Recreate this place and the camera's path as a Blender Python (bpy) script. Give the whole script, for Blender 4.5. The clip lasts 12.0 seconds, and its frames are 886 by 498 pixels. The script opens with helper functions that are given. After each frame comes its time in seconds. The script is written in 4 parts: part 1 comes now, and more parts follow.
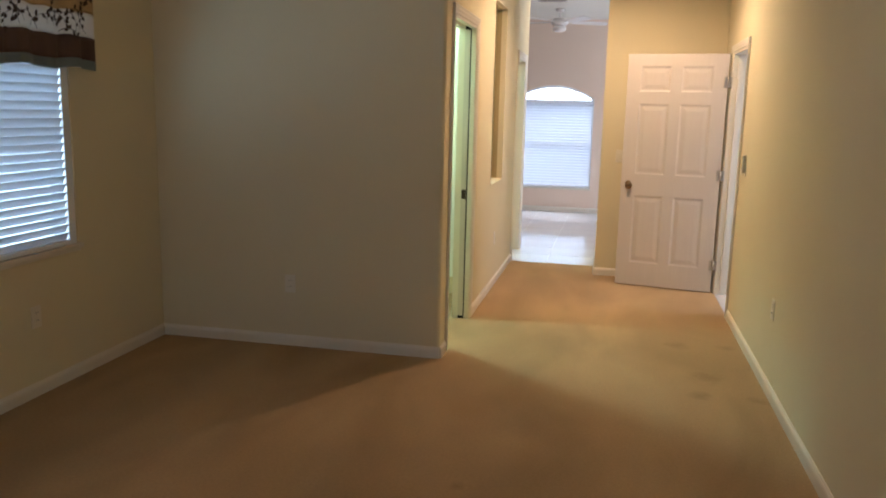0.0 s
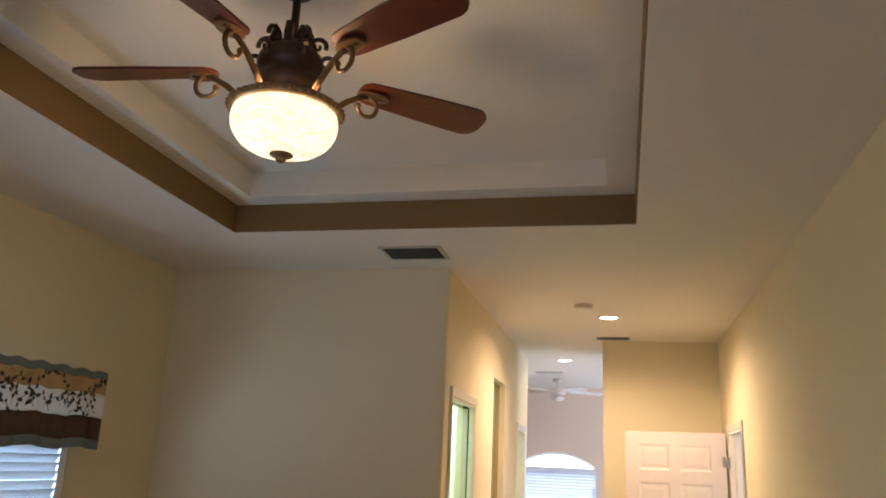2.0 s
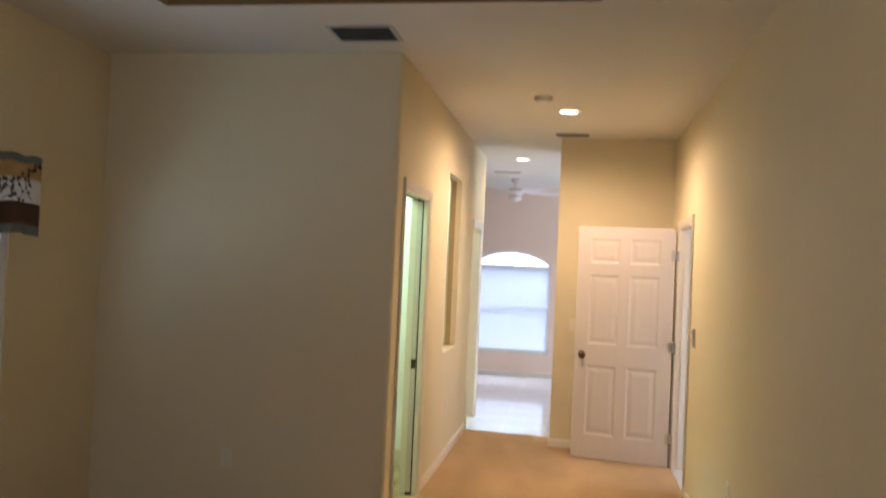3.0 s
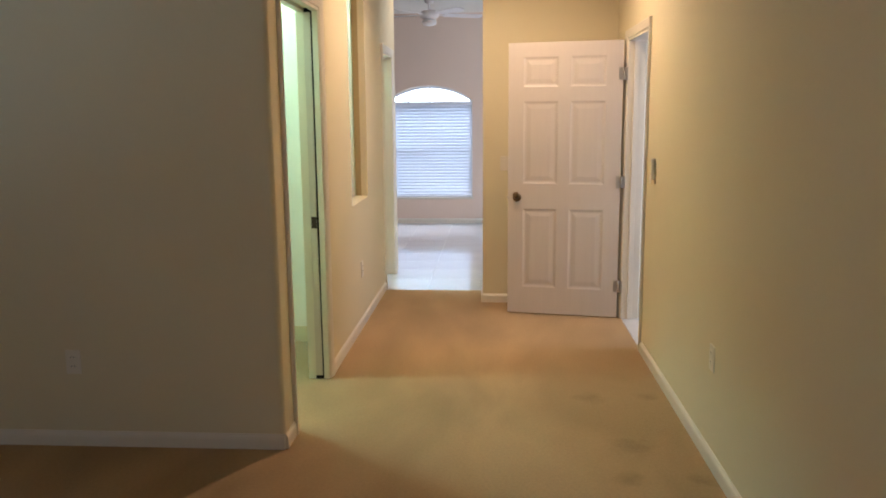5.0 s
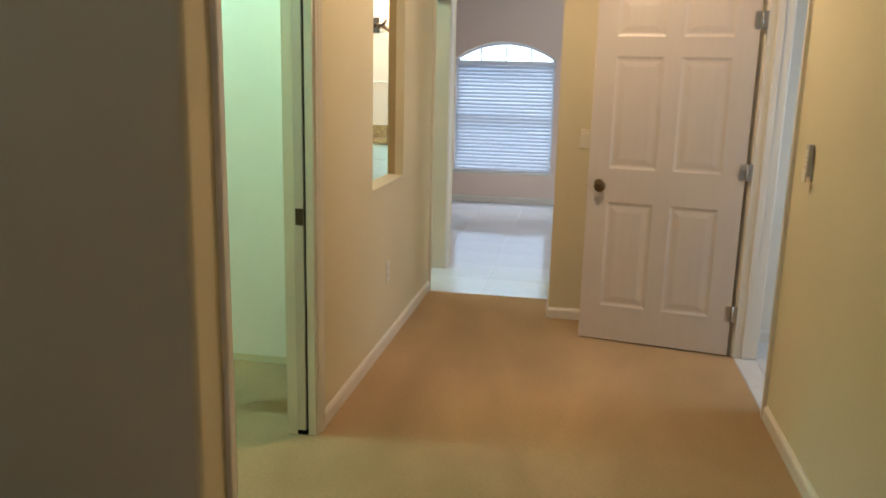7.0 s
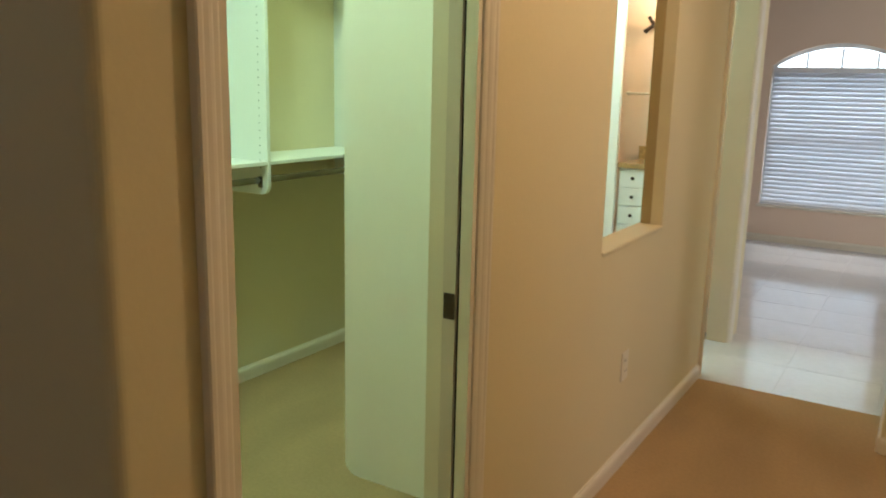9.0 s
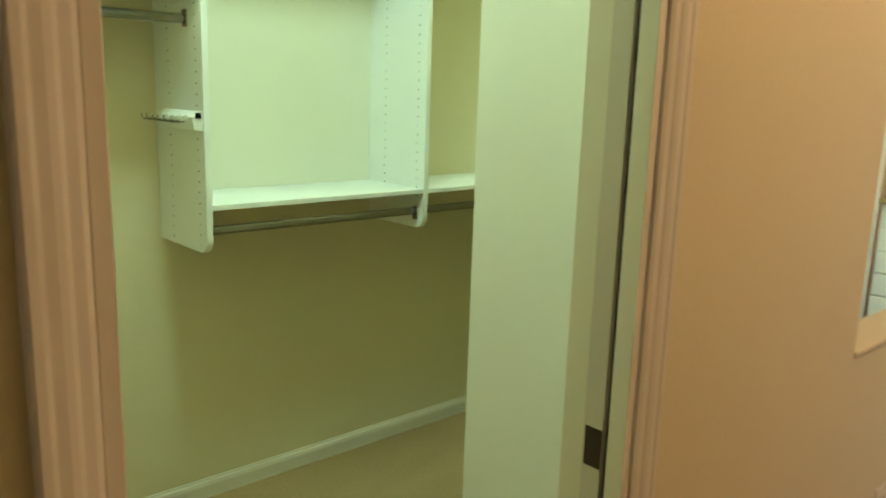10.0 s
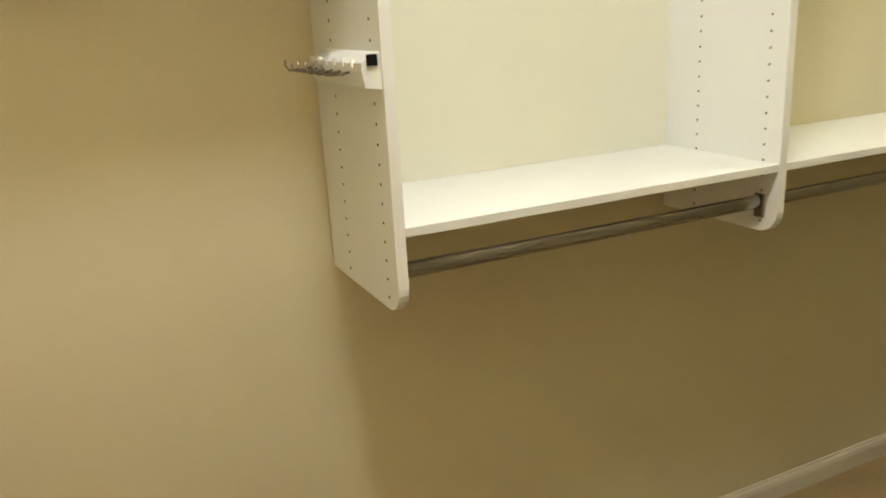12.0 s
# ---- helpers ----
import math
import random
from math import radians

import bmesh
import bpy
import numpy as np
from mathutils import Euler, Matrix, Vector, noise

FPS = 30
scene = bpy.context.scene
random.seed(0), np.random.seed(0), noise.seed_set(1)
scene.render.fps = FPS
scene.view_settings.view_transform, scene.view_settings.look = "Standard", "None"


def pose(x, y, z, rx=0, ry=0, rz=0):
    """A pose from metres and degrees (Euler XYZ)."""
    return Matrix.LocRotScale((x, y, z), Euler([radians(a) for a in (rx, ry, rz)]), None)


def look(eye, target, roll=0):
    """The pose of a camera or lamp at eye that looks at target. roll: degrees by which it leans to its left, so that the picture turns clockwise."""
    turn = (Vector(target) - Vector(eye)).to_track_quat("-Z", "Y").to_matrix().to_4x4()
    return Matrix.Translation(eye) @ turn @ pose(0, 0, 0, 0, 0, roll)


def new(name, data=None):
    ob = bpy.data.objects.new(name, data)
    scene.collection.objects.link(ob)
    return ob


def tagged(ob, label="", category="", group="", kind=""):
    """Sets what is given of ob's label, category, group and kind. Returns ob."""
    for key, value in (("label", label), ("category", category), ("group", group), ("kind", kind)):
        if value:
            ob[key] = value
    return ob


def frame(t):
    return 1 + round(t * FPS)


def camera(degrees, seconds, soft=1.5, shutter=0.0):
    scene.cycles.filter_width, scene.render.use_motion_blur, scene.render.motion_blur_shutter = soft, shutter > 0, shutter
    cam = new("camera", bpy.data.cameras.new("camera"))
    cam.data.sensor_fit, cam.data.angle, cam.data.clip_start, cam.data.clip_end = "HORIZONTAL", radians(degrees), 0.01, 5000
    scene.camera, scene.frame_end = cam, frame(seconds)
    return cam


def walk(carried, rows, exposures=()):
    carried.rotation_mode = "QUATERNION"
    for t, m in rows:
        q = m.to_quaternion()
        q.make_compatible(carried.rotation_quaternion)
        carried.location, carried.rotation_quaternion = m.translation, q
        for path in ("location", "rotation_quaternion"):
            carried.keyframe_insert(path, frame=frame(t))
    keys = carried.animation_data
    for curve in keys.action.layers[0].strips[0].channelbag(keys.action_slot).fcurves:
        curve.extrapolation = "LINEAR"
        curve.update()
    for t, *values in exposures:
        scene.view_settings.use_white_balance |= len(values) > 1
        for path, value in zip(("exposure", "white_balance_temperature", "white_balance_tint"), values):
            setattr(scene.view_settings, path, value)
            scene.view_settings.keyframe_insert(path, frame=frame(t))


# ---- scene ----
cam = camera(58.6, 12.0, soft=1.8, shutter=0.3)
PATH = [
    (0, (0.322, 0.819, 1.543), (-0.087, 2.745, 1.191), 1.4),
    (0.2, (0.325, 0.806, 1.559), (-0.063, 2.745, 1.257), 1.3),
    (0.5, (0.337, 0.757, 1.605), (-0.061, 2.711, 1.453), 1.1),
    (1, (0.346, 0.736, 1.643), (-0.083, 2.682, 1.816), 1.5),
    (1.5, (0.36, 0.729, 1.68), (-0.079, 2.633, 2.104), 2.0),
    (2, (0.374, 0.736, 1.714), (-0.063, 2.617, 2.233), 2.6),
    (2.5, (0.378, 0.792, 1.669), (-0.027, 2.714, 2.044), 2.9),
    (3, (0.397, 0.909, 1.632), (0.059, 2.88, 1.676), 2.6),
    (3.5, (0.367, 1.129, 1.547), (0.09, 3.101, 1.356), 0.5),
    (3.7, (0.302, 1.246, 1.534), (0.047, 3.215, 1.296), -0.6),
    (5.3, (0.296, 2.266, 1.533), (0.183, 4.234, 1.195), -0.4),
    (5.5, (0.289, 2.43, 1.535), (0.183, 4.399, 1.2), -0.5),
    (6, (0.308, 2.786, 1.521), (0.2, 4.753, 1.171), -0.3),
    (6.5, (0.347, 3.167, 1.514), (0.159, 5.122, 1.134), 1.5),
    (6.8, (0.367, 3.361, 1.492), (0.083, 5.299, 1.087), 1.6),
    (7, (0.362, 3.505, 1.478), (0.027, 5.431, 1.056), 1.4),
    (7.2, (0.361, 3.648, 1.479), (-0.026, 5.562, 1.047), 0.9),
    (9, (0.253, 4.823, 1.468), (-0.779, 6.486, 1.06), 1.3),
    (9.5, (0.105, 5.145, 1.48), (-1.102, 6.697, 1.113), 1.2),
    (10, (-0.015, 5.462, 1.489), (-1.473, 6.771, 1.089), 1.8),
    (10.5, (-0.196, 5.658, 1.43), (-1.786, 6.77, 0.946), -0.3),
    (11, (-0.486, 5.785, 1.46), (-2.153, 6.779, 0.975), 0.8),
    (11.5, (-0.762, 5.931, 1.451), (-2.516, 6.76, 0.963), -1.4),
    (12, (-1.072, 6.038, 1.446), (-2.811, 6.847, 0.88), -3.1),
]
EXPOSURES = [(0, 0.05, 6500, 18), (1, 0.03, 6500, 18), (2, 0.38, 6500, 20), (3.5, 0.06, 6400, 20), (5.5, -0.17, 6350, 16), (7, -0.42, 6350, 11), (9, -0.64, 7500, 12), (9.5, -0.85, 8700, 14),
             (10, -0.70, 8000, 12), (10.5, -0.42, 6800, 27), (11, -0.45, 7000, 48), (11.5, -0.47, 7600, 52), (12, -0.6, 8300, 72)]
walk(cam, [(t, look(eye, target, roll)) for t, eye, target, roll in PATH], EXPOSURES)

# plan, metres
XL, XR, YG, ZC, TH = -0.672, 1.248, 5.455, 2.888, 0.12
XW, YS = -2.57, -1.6            # bedroom west and south faces
XB, XF = -2.54, -2.197          # closet back wall, shelf fronts
YP, XP = 7.21, -1.42            # wall behind the closet return
XR2, YR2 = -1.19, 6.60          # front edge of the hung closet panel beside the door
YE, XE = 8.40, 0.20             # end wall of the hall, edge of the passage
YF = 13.15                      # far wall of the living room
YT = 8.837                      # carpet ends, tile begins

# ---- light ----
world = bpy.data.worlds.new("world")
scene.world = world
world.use_nodes = True
wn = world.node_tree
sky = wn.nodes.new("ShaderNodeTexSky")
sky.sky_type, sky.sun_disc = "NISHITA", False
sky.sun_elevation, sky.sun_rotation = radians(48), radians(200)
sky.air_density, sky.dust_density = 1.0, 2.0
wn.nodes["Background"].inputs["Strength"].default_value = 0.12
wn.links.new(sky.outputs["Color"], wn.nodes["Background"].inputs["Color"])
sun_data = bpy.data.lights.new("sun", "SUN")
sun_data.energy, sun_data.angle, sun_data.color = 2.0, radians(3), (1.0, 0.95, 0.88)
sun = new("sun", sun_data)
sun.matrix_world = look((0, -6, 30), (1.5, -22, 8))


def area_lamp(name, at, target, w, h, energy, color):
    d = bpy.data.lights.new(name, "AREA")
    d.shape, d.size, d.size_y, d.energy, d.color = "RECTANGLE", w, h, energy, color
    o = new(name, d)
    o.matrix_world = look(at, target)
    return o


def point_lamp(name, at, energy, color, size=0.05):
    d = bpy.data.lights.new(name, "POINT")
    d.energy, d.color, d.shadow_soft_size = energy, color, size
    o = new(name, d)
    o.location = at
    return o


def spot_lamp(name, at, energy, color, degrees):
    d = bpy.data.lights.new(name, "SPOT")
    d.energy, d.color, d.shadow_soft_size, d.spot_size, d.spot_blend = energy, color, 0.06, radians(degrees), 0.72
    o = new(name, d)
    o.matrix_world = look(at, (at[0], at[1], 0))
    return o


WARM = (1.0, 0.735, 0.48)
DAY = (0.55, 0.76, 1.0)
GREEN = (0.52, 1.0, 0.96)
FAN = (-0.62, 2.80)
point_lamp("fan_lamp", (FAN[0], FAN[1], 2.710), 12, (1.0, 0.70, 0.39), 0.07)
spot_lamp("hall_lamp", (0.28, 7.13, 2.875), 190, WARM, 170)
spot_lamp("passage_lamp", (-0.26, 9.85, 2.875), 22, WARM, 170)
point_lamp("closet_lamp", (-1.58, 6.36, 2.76), 98, GREEN, 0.11)
point_lamp("closet_far_lamp", (-1.95, 8.15, 2.74), 46, (0.55, 1.0, 0.84), 0.18)
# Cool fill in place of bathroom daylight; no lamp is known here.
point_lamp("bath_day_fill", (-1.9, 10.0, 2.6), 48, (0.40, 0.68, 1.0), 0.1)
point_lamp("vanity_lamp", (-1.55, 11.12, 2.12), 20, (1.0, 0.74, 0.44), 0.05)
point_lamp("bath_entry_lamp", (-2.0, 9.25, 2.70), 85, GREEN, 0.09)
# Cool fill through an added, unseen south window; greys the north wall.
area_lamp("south_fill_light", (-0.7, YS - TH - 0.03, 1.45), (-0.7, 5, 1.45), 1.5, 1.2, 16, (0.52, 0.74, 1.0))
area_lamp("bedroom_window_light", (XW - TH - 0.03, 3.88, 1.40), (0, 3.88, 1.40), 1.5, 1.3, 42, (0.50, 0.78, 1.0))
area_lamp("far_window_light", (-0.63, YF + 0.15, 1.14), (-0.63, 9, 1.14), 1.3, 1.7, 85, DAY)
# Living room daylight fill; its east window is assumed, out of view.
area_lamp("living_fill_light", (3.70, 11.3, 1.4), (0, 11.3, 0.9), 2.4, 1.8, 105, (0.62, 0.80, 1.0))
# Daylight fill for the side room, from an added window out of view.
area_lamp("utility_fill_light", (2.92, 7.2, 1.5), (1.3, 7.4, 0.8), 0.8, 0.9, 26, (0.66, 0.80, 1.0))

# ---- materials ----


def mat(name, color, rough=0.6, metal=0.0, vary=0.06, scale=3.0, bump=0.0, bump_scale=120.0, spec=0.5, coat=0.0, stretch=None):
    """Two scales of colour variation and a fine relief over one base colour."""
    m = bpy.data.materials.new(name)
    m.use_nodes = True
    nt = m.node_tree
    b = nt.nodes["Principled BSDF"]
    b.inputs["Roughness"].default_value, b.inputs["Metallic"].default_value = rough, metal
    b.inputs["Specular IOR Level"].default_value, b.inputs["Coat Weight"].default_value = spec, coat
    tc = nt.nodes.new("ShaderNodeTexCoord")
    src = tc.outputs["Object"]
    if stretch:
        mp = nt.nodes.new("ShaderNodeMapping")
        mp.inputs["Scale"].default_value = stretch
        nt.links.new(src, mp.inputs["Vector"])
        src = mp.outputs["Vector"]
    big, fine = nt.nodes.new("ShaderNodeTexNoise"), nt.nodes.new("ShaderNodeTexNoise")
    big.inputs["Scale"].default_value, big.inputs["Detail"].default_value = scale, 3
    fine.inputs["Scale"].default_value, fine.inputs["Detail"].default_value = bump_scale, 3
    for n in (big, fine):
        nt.links.new(src, n.inputs["Vector"])
    add = nt.nodes.new("ShaderNodeMath")
    add.operation = "MULTIPLY_ADD"
    nt.links.new(fine.outputs["Fac"], add.inputs[0])
    add.inputs[1].default_value = 0.35
    nt.links.new(big.outputs["Fac"], add.inputs[2])
    ramp = nt.nodes.new("ShaderNodeMapRange")
    nt.links.new(add.outputs[0], ramp.inputs["Value"])
    ramp.inputs["From Min"].default_value, ramp.inputs["From Max"].default_value = 0.35, 1.0
    ramp.inputs["To Min"].default_value, ramp.inputs["To Max"].default_value = 1 - vary, 1 + vary
    mul = nt.nodes.new("ShaderNodeVectorMath")
    mul.operation = "SCALE"
    mul.inputs[0].default_value = color
    nt.links.new(ramp.outputs["Result"], mul.inputs["Scale"])
    nt.links.new(mul.outputs["Vector"], b.inputs["Base Color"])
    if bump:
        bp = nt.nodes.new("ShaderNodeBump")
        bp.inputs["Strength"].default_value, bp.inputs["Distance"].default_value = bump, 0.004
        nt.links.new(fine.outputs["Fac"], bp.inputs["Height"])
        nt.links.new(bp.outputs["Normal"], b.inputs["Normal"])
    return m


def glow(name, color, strength):
    m = bpy.data.materials.new(name)
    m.use_nodes = True
    b = m.node_tree.nodes["Principled BSDF"]
    b.inputs["Base Color"].default_value = (*color, 1)
    b.inputs["Emission Color"].default_value = (*color, 1)
    b.inputs["Emission Strength"].default_value = strength
    return m


def glass_mat():
    m = bpy.data.materials.new("window_glass")
    m.use_nodes = True
    b = m.node_tree.nodes["Principled BSDF"]
    b.inputs["Transmission Weight"].default_value, b.inputs["Roughness"].default_value, b.inputs["IOR"].default_value = 1.0, 0.0, 1.45
    return m


def slat_mat():
    m = bpy.data.materials.new("blind_slat")
    m.use_nodes = True
    nt = m.node_tree
    b = nt.nodes["Principled BSDF"]
    b.inputs["Base Color"].default_value, b.inputs["Roughness"].default_value = (0.70, 0.72, 0.75, 1), 0.45
    tr = nt.nodes.new("ShaderNodeBsdfTranslucent")
    tr.inputs["Color"].default_value = (0.8, 0.84, 0.9, 1)
    mix = nt.nodes.new("ShaderNodeMixShader")
    mix.inputs[0].default_value = 0.14
    nt.links.new(b.outputs[0], mix.inputs[1])
    nt.links.new(tr.outputs[0], mix.inputs[2])
    nt.links.new(mix.outputs[0], nt.nodes["Material Output"].inputs["Surface"])
    return m


STAINS = [(0.82, 6.19, 0.11), (1.13, 6.21, 0.08), (0.865, 5.22, 0.09), (1.174, 5.21, 0.08), (-0.233, 3.82, 0.05), (0.95, 5.55, 0.14)]


def carpet_mat():
    """Cut-pile carpet with vacuum strokes and a few dark worn spots."""
    m = mat("carpet", (0.45, 0.303, 0.162), 0.95, vary=0.10, scale=0.9, bump=0.9, bump_scale=420, spec=0.1)
    nt = m.node_tree
    b = nt.nodes["Principled BSDF"]
    base = b.inputs["Base Color"].links[0].from_socket
    geo = nt.nodes.new("ShaderNodeNewGeometry")
    stroke = nt.nodes.new("ShaderNodeMapping")
    stroke.inputs["Rotation"].default_value, stroke.inputs["Scale"].default_value = (0, 0, -0.25), (1.5, 0.65, 1.0)
    nt.links.new(geo.outputs["Position"], stroke.inputs["Vector"])
    nap = nt.nodes.new("ShaderNodeTexNoise")
    nap.inputs["Scale"].default_value, nap.inputs["Detail"].default_value, nap.inputs["Distortion"].default_value = 1.0, 3.0, 0.5
    nt.links.new(stroke.outputs["Vector"], nap.inputs["Vector"])
    wr = nt.nodes.new("ShaderNodeMapRange")
    wr.inputs["From Min"].default_value, wr.inputs["From Max"].default_value = 0.36, 0.64
    wr.inputs["To Min"].default_value, wr.inputs["To Max"].default_value = 0.84, 1.10
    nt.links.new(nap.outputs["Fac"], wr.inputs["Value"])
    clump, cr, cm = nt.nodes.new("ShaderNodeTexNoise"), nt.nodes.new("ShaderNodeMapRange"), nt.nodes.new("ShaderNodeMath")
    clump.inputs["Scale"].default_value, clump.inputs["Detail"].default_value = 70, 4.0
    nt.links.new(geo.outputs["Position"], clump.inputs["Vector"])
    nt.links.new(clump.outputs["Fac"], cr.inputs["Value"])
    cr.inputs["From Min"].default_value, cr.inputs["From Max"].default_value = 0.3, 0.7
    cr.inputs["To Min"].default_value, cr.inputs["To Max"].default_value = 0.94, 1.06
    cm.operation = "MULTIPLY"
    nt.links.new(wr.outputs["Result"], cm.inputs[0])
    nt.links.new(cr.outputs["Result"], cm.inputs[1])
    fac = cm.outputs[0]
    wobble = nt.nodes.new("ShaderNodeTexNoise")
    wobble.inputs["Scale"].default_value = 14
    nt.links.new(geo.outputs["Position"], wobble.inputs["Vector"])
    for x, y, r in STAINS:
        d = nt.nodes.new("ShaderNodeVectorMath")
        d.operation = "DISTANCE"
        nt.links.new(geo.outputs["Position"], d.inputs[0])
        d.inputs[1].default_value = (x, y, 0)
        a = nt.nodes.new("ShaderNodeMath")
        a.operation = "MULTIPLY_ADD"
        nt.links.new(wobble.outputs["Fac"], a.inputs[0])
        a.inputs[1].default_value = r * 1.2
        nt.links.new(d.outputs["Value"], a.inputs[2])
        mr = nt.nodes.new("ShaderNodeMapRange")
        mr.inputs["From Min"].default_value, mr.inputs["From Max"].default_value = r * 0.7, r * 1.5
        mr.inputs["To Min"].default_value, mr.inputs["To Max"].default_value = 0.80, 1.0
        nt.links.new(a.outputs[0], mr.inputs["Value"])
        p = nt.nodes.new("ShaderNodeMath")
        p.operation = "MULTIPLY"
        nt.links.new(fac, p.inputs[0])
        nt.links.new(mr.outputs["Result"], p.inputs[1])
        fac = p.outputs[0]
    mul = nt.nodes.new("ShaderNodeVectorMath")
    mul.operation = "SCALE"
    nt.links.new(base, mul.inputs[0])
    nt.links.new(fac, mul.inputs["Scale"])
    nt.links.new(mul.outputs["Vector"], b.inputs["Base Color"])
    return m


M_WALL = mat("cream_wall_paint", (0.70, 0.615, 0.42), 0.75, vary=0.03, scale=1.3, bump=0.1, bump_scale=70, spec=0.25)
M_WALL_G = mat("blush_wall_paint", (0.78, 0.61, 0.49), 0.75, vary=0.03, scale=1.3, bump=0.2, bump_scale=70, spec=0.25)
M_CEIL = mat("ceiling_paint", (0.74, 0.70, 0.62), 0.9, vary=0.03, scale=1.5, bump=0.5, bump_scale=55, spec=0.2)
M_BAND = mat("tan_band_paint", (0.20, 0.125, 0.052), 0.7, vary=0.05, scale=2, bump=0.15, bump_scale=70, spec=0.25)
M_TRIM = mat("white_trim_paint", (0.73, 0.67, 0.57), 0.35, vary=0.03, scale=4, bump=0.05, bump_scale=40)
M_DOOR = mat("white_door_paint", (0.61, 0.54, 0.485), 0.38, vary=0.03, scale=5, bump=0.1, bump_scale=60, stretch=(8, 8, 0.6))
M_CARPET = carpet_mat()
M_TILE = mat("glazed_tile", (0.60, 0.60, 0.61), 0.09, vary=0.10, scale=2.2, bump=0.03, bump_scale=30)
M_GROUT = mat("grout", (0.58, 0.58, 0.59), 0.9, vary=0.1, scale=6)
M_MELA = mat("white_melamine", (0.82, 0.83, 0.80), 0.4, vary=0.02, scale=5, bump=0.03, bump_scale=50)
M_CREAM = mat("cream_melamine", (0.80, 0.78, 0.65), 0.45, vary=0.02, scale=5)
M_CHROME = mat("brushed_steel", (0.30, 0.285, 0.265), 0.15, 1.0, vary=0.08, scale=10, bump=0.05, bump_scale=200)
# Near-black: painted shade of slots, holes and vent backs; also black plastic.
M_HOLE = mat("recess_shade_and_black_plastic", (0.008, 0.008, 0.008), 0.95, spec=0.1)
M_BRONZE = mat("dark_bronze", (0.055, 0.038, 0.028), 0.42, 0.7, vary=0.25, scale=18, bump=0.2, bump_scale=90)
M_ANTIQ = mat("antique_gold", (0.30, 0.20, 0.10), 0.4, 0.8, vary=0.3, scale=30, bump=0.2, bump_scale=90)
M_BLADE = mat("mahogany_blade", (0.105, 0.022, 0.008), 0.30, vary=0.3, scale=5, bump=0.1, bump_scale=60, stretch=(1, 9, 9), coat=0.2)
M_BOWL = glow("alabaster_glass", (1.0, 0.81, 0.54), 1.2)
nt = M_BOWL.node_tree
vein, span = nt.nodes.new("ShaderNodeTexNoise"), nt.nodes.new("ShaderNodeMapRange")
vein.inputs["Scale"].default_value, vein.inputs["Detail"].default_value, vein.inputs["Distortion"].default_value = 9, 4, 1.5
span.inputs["From Min"].default_value, span.inputs["From Max"].default_value = 0.3, 0.7
span.inputs["To Min"].default_value, span.inputs["To Max"].default_value = 0.70, 1.40
nt.links.new(vein.outputs["Fac"], span.inputs["Value"])
nt.links.new(span.outputs["Result"], nt.nodes["Principled BSDF"].inputs["Emission Strength"])
M_LAMP = glow("lamp_lens", (1.0, 0.86, 0.62), 9.0)
M_GLASS = glass_mat()
M_SLAT = slat_mat()
M_VINYL = mat("white_vinyl", (0.78, 0.80, 0.82), 0.4, vary=0.02)
M_PLATE = mat("ivory_plastic", (0.74, 0.68, 0.56), 0.4, vary=0.02)
M_GREY = mat("grey_plastic", (0.50, 0.48, 0.44), 0.5, vary=0.05)
M_NICKEL = mat("satin_nickel", (0.50, 0.46, 0.40), 0.35, 1.0, vary=0.05)
M_BRASS = mat("aged_brass", (0.20, 0.13, 0.07), 0.3, 1.0, vary=0.2, scale=20)
M_VENT = mat("grey_vent_metal", (0.17, 0.17, 0.16), 0.6, vary=0.1)
M_WHITE_CLOTH = mat("white_cloth", (0.74, 0.70, 0.64), 0.9, vary=0.05, scale=8, bump=0.3, bump_scale=500)
nt = M_WHITE_CLOTH.node_tree
thin, blend = nt.nodes.new("ShaderNodeBsdfTranslucent"), nt.nodes.new("ShaderNodeMixShader")
thin.inputs["Color"].default_value, blend.inputs[0].default_value = (0.78, 0.76, 0.72, 1), 0.35
nt.links.new(nt.nodes["Principled BSDF"].outputs[0], blend.inputs[1])
nt.links.new(thin.outputs[0], blend.inputs[2])
nt.links.new(blend.outputs[0], nt.nodes["Material Output"].inputs["Surface"])
M_GOLD_CLOTH = mat("gold_cloth", (0.42, 0.29, 0.14), 0.8, vary=0.3, scale=14, bump=0.3, bump_scale=500)
M_BROWN_CLOTH = mat("brown_cloth", (0.075, 0.043, 0.032), 0.85, vary=0.15, scale=8, bump=0.3, bump_scale=500)
M_TEAL_CLOTH = mat("slate_cloth", (0.13, 0.17, 0.18), 0.8, vary=0.15, scale=8, bump=0.3, bump_scale=500)
M_PRINT = mat("leaf_print", (0.05, 0.028, 0.018), 0.9, vary=0.2, scale=20)
M_GRANITE = mat("brown_granite", (0.36, 0.22, 0.10), 0.2, vary=0.6, scale=40, bump=0.02, bump_scale=150)
M_FANWHITE = mat("white_fan_enamel", (0.72, 0.66, 0.62), 0.4, vary=0.03)
M_GRASS = mat("lawn", (0.07, 0.11, 0.035), 0.95, vary=0.4, scale=0.5, bump=0.6, bump_scale=20)
M_STUCCO = mat("stucco", (0.62, 0.56, 0.46), 0.9, vary=0.06, scale=2, bump=0.6, bump_scale=60)

# ---- mesh helpers ----


def mesh_object(name, bm, material, parent=None, label=""):
    me = bpy.data.meshes.new(name)
    bmesh.ops.recalc_face_normals(bm, faces=bm.faces)
    bm.to_mesh(me)
    bm.free()
    me.materials.append(material)
    o = new(name, me)
    if parent:
        o.parent = parent
    if label:
        tagged(o, label)
    return o


def part(name, bm, material, parent, label=""):
    return mesh_object(name, bm, material, parent, label)


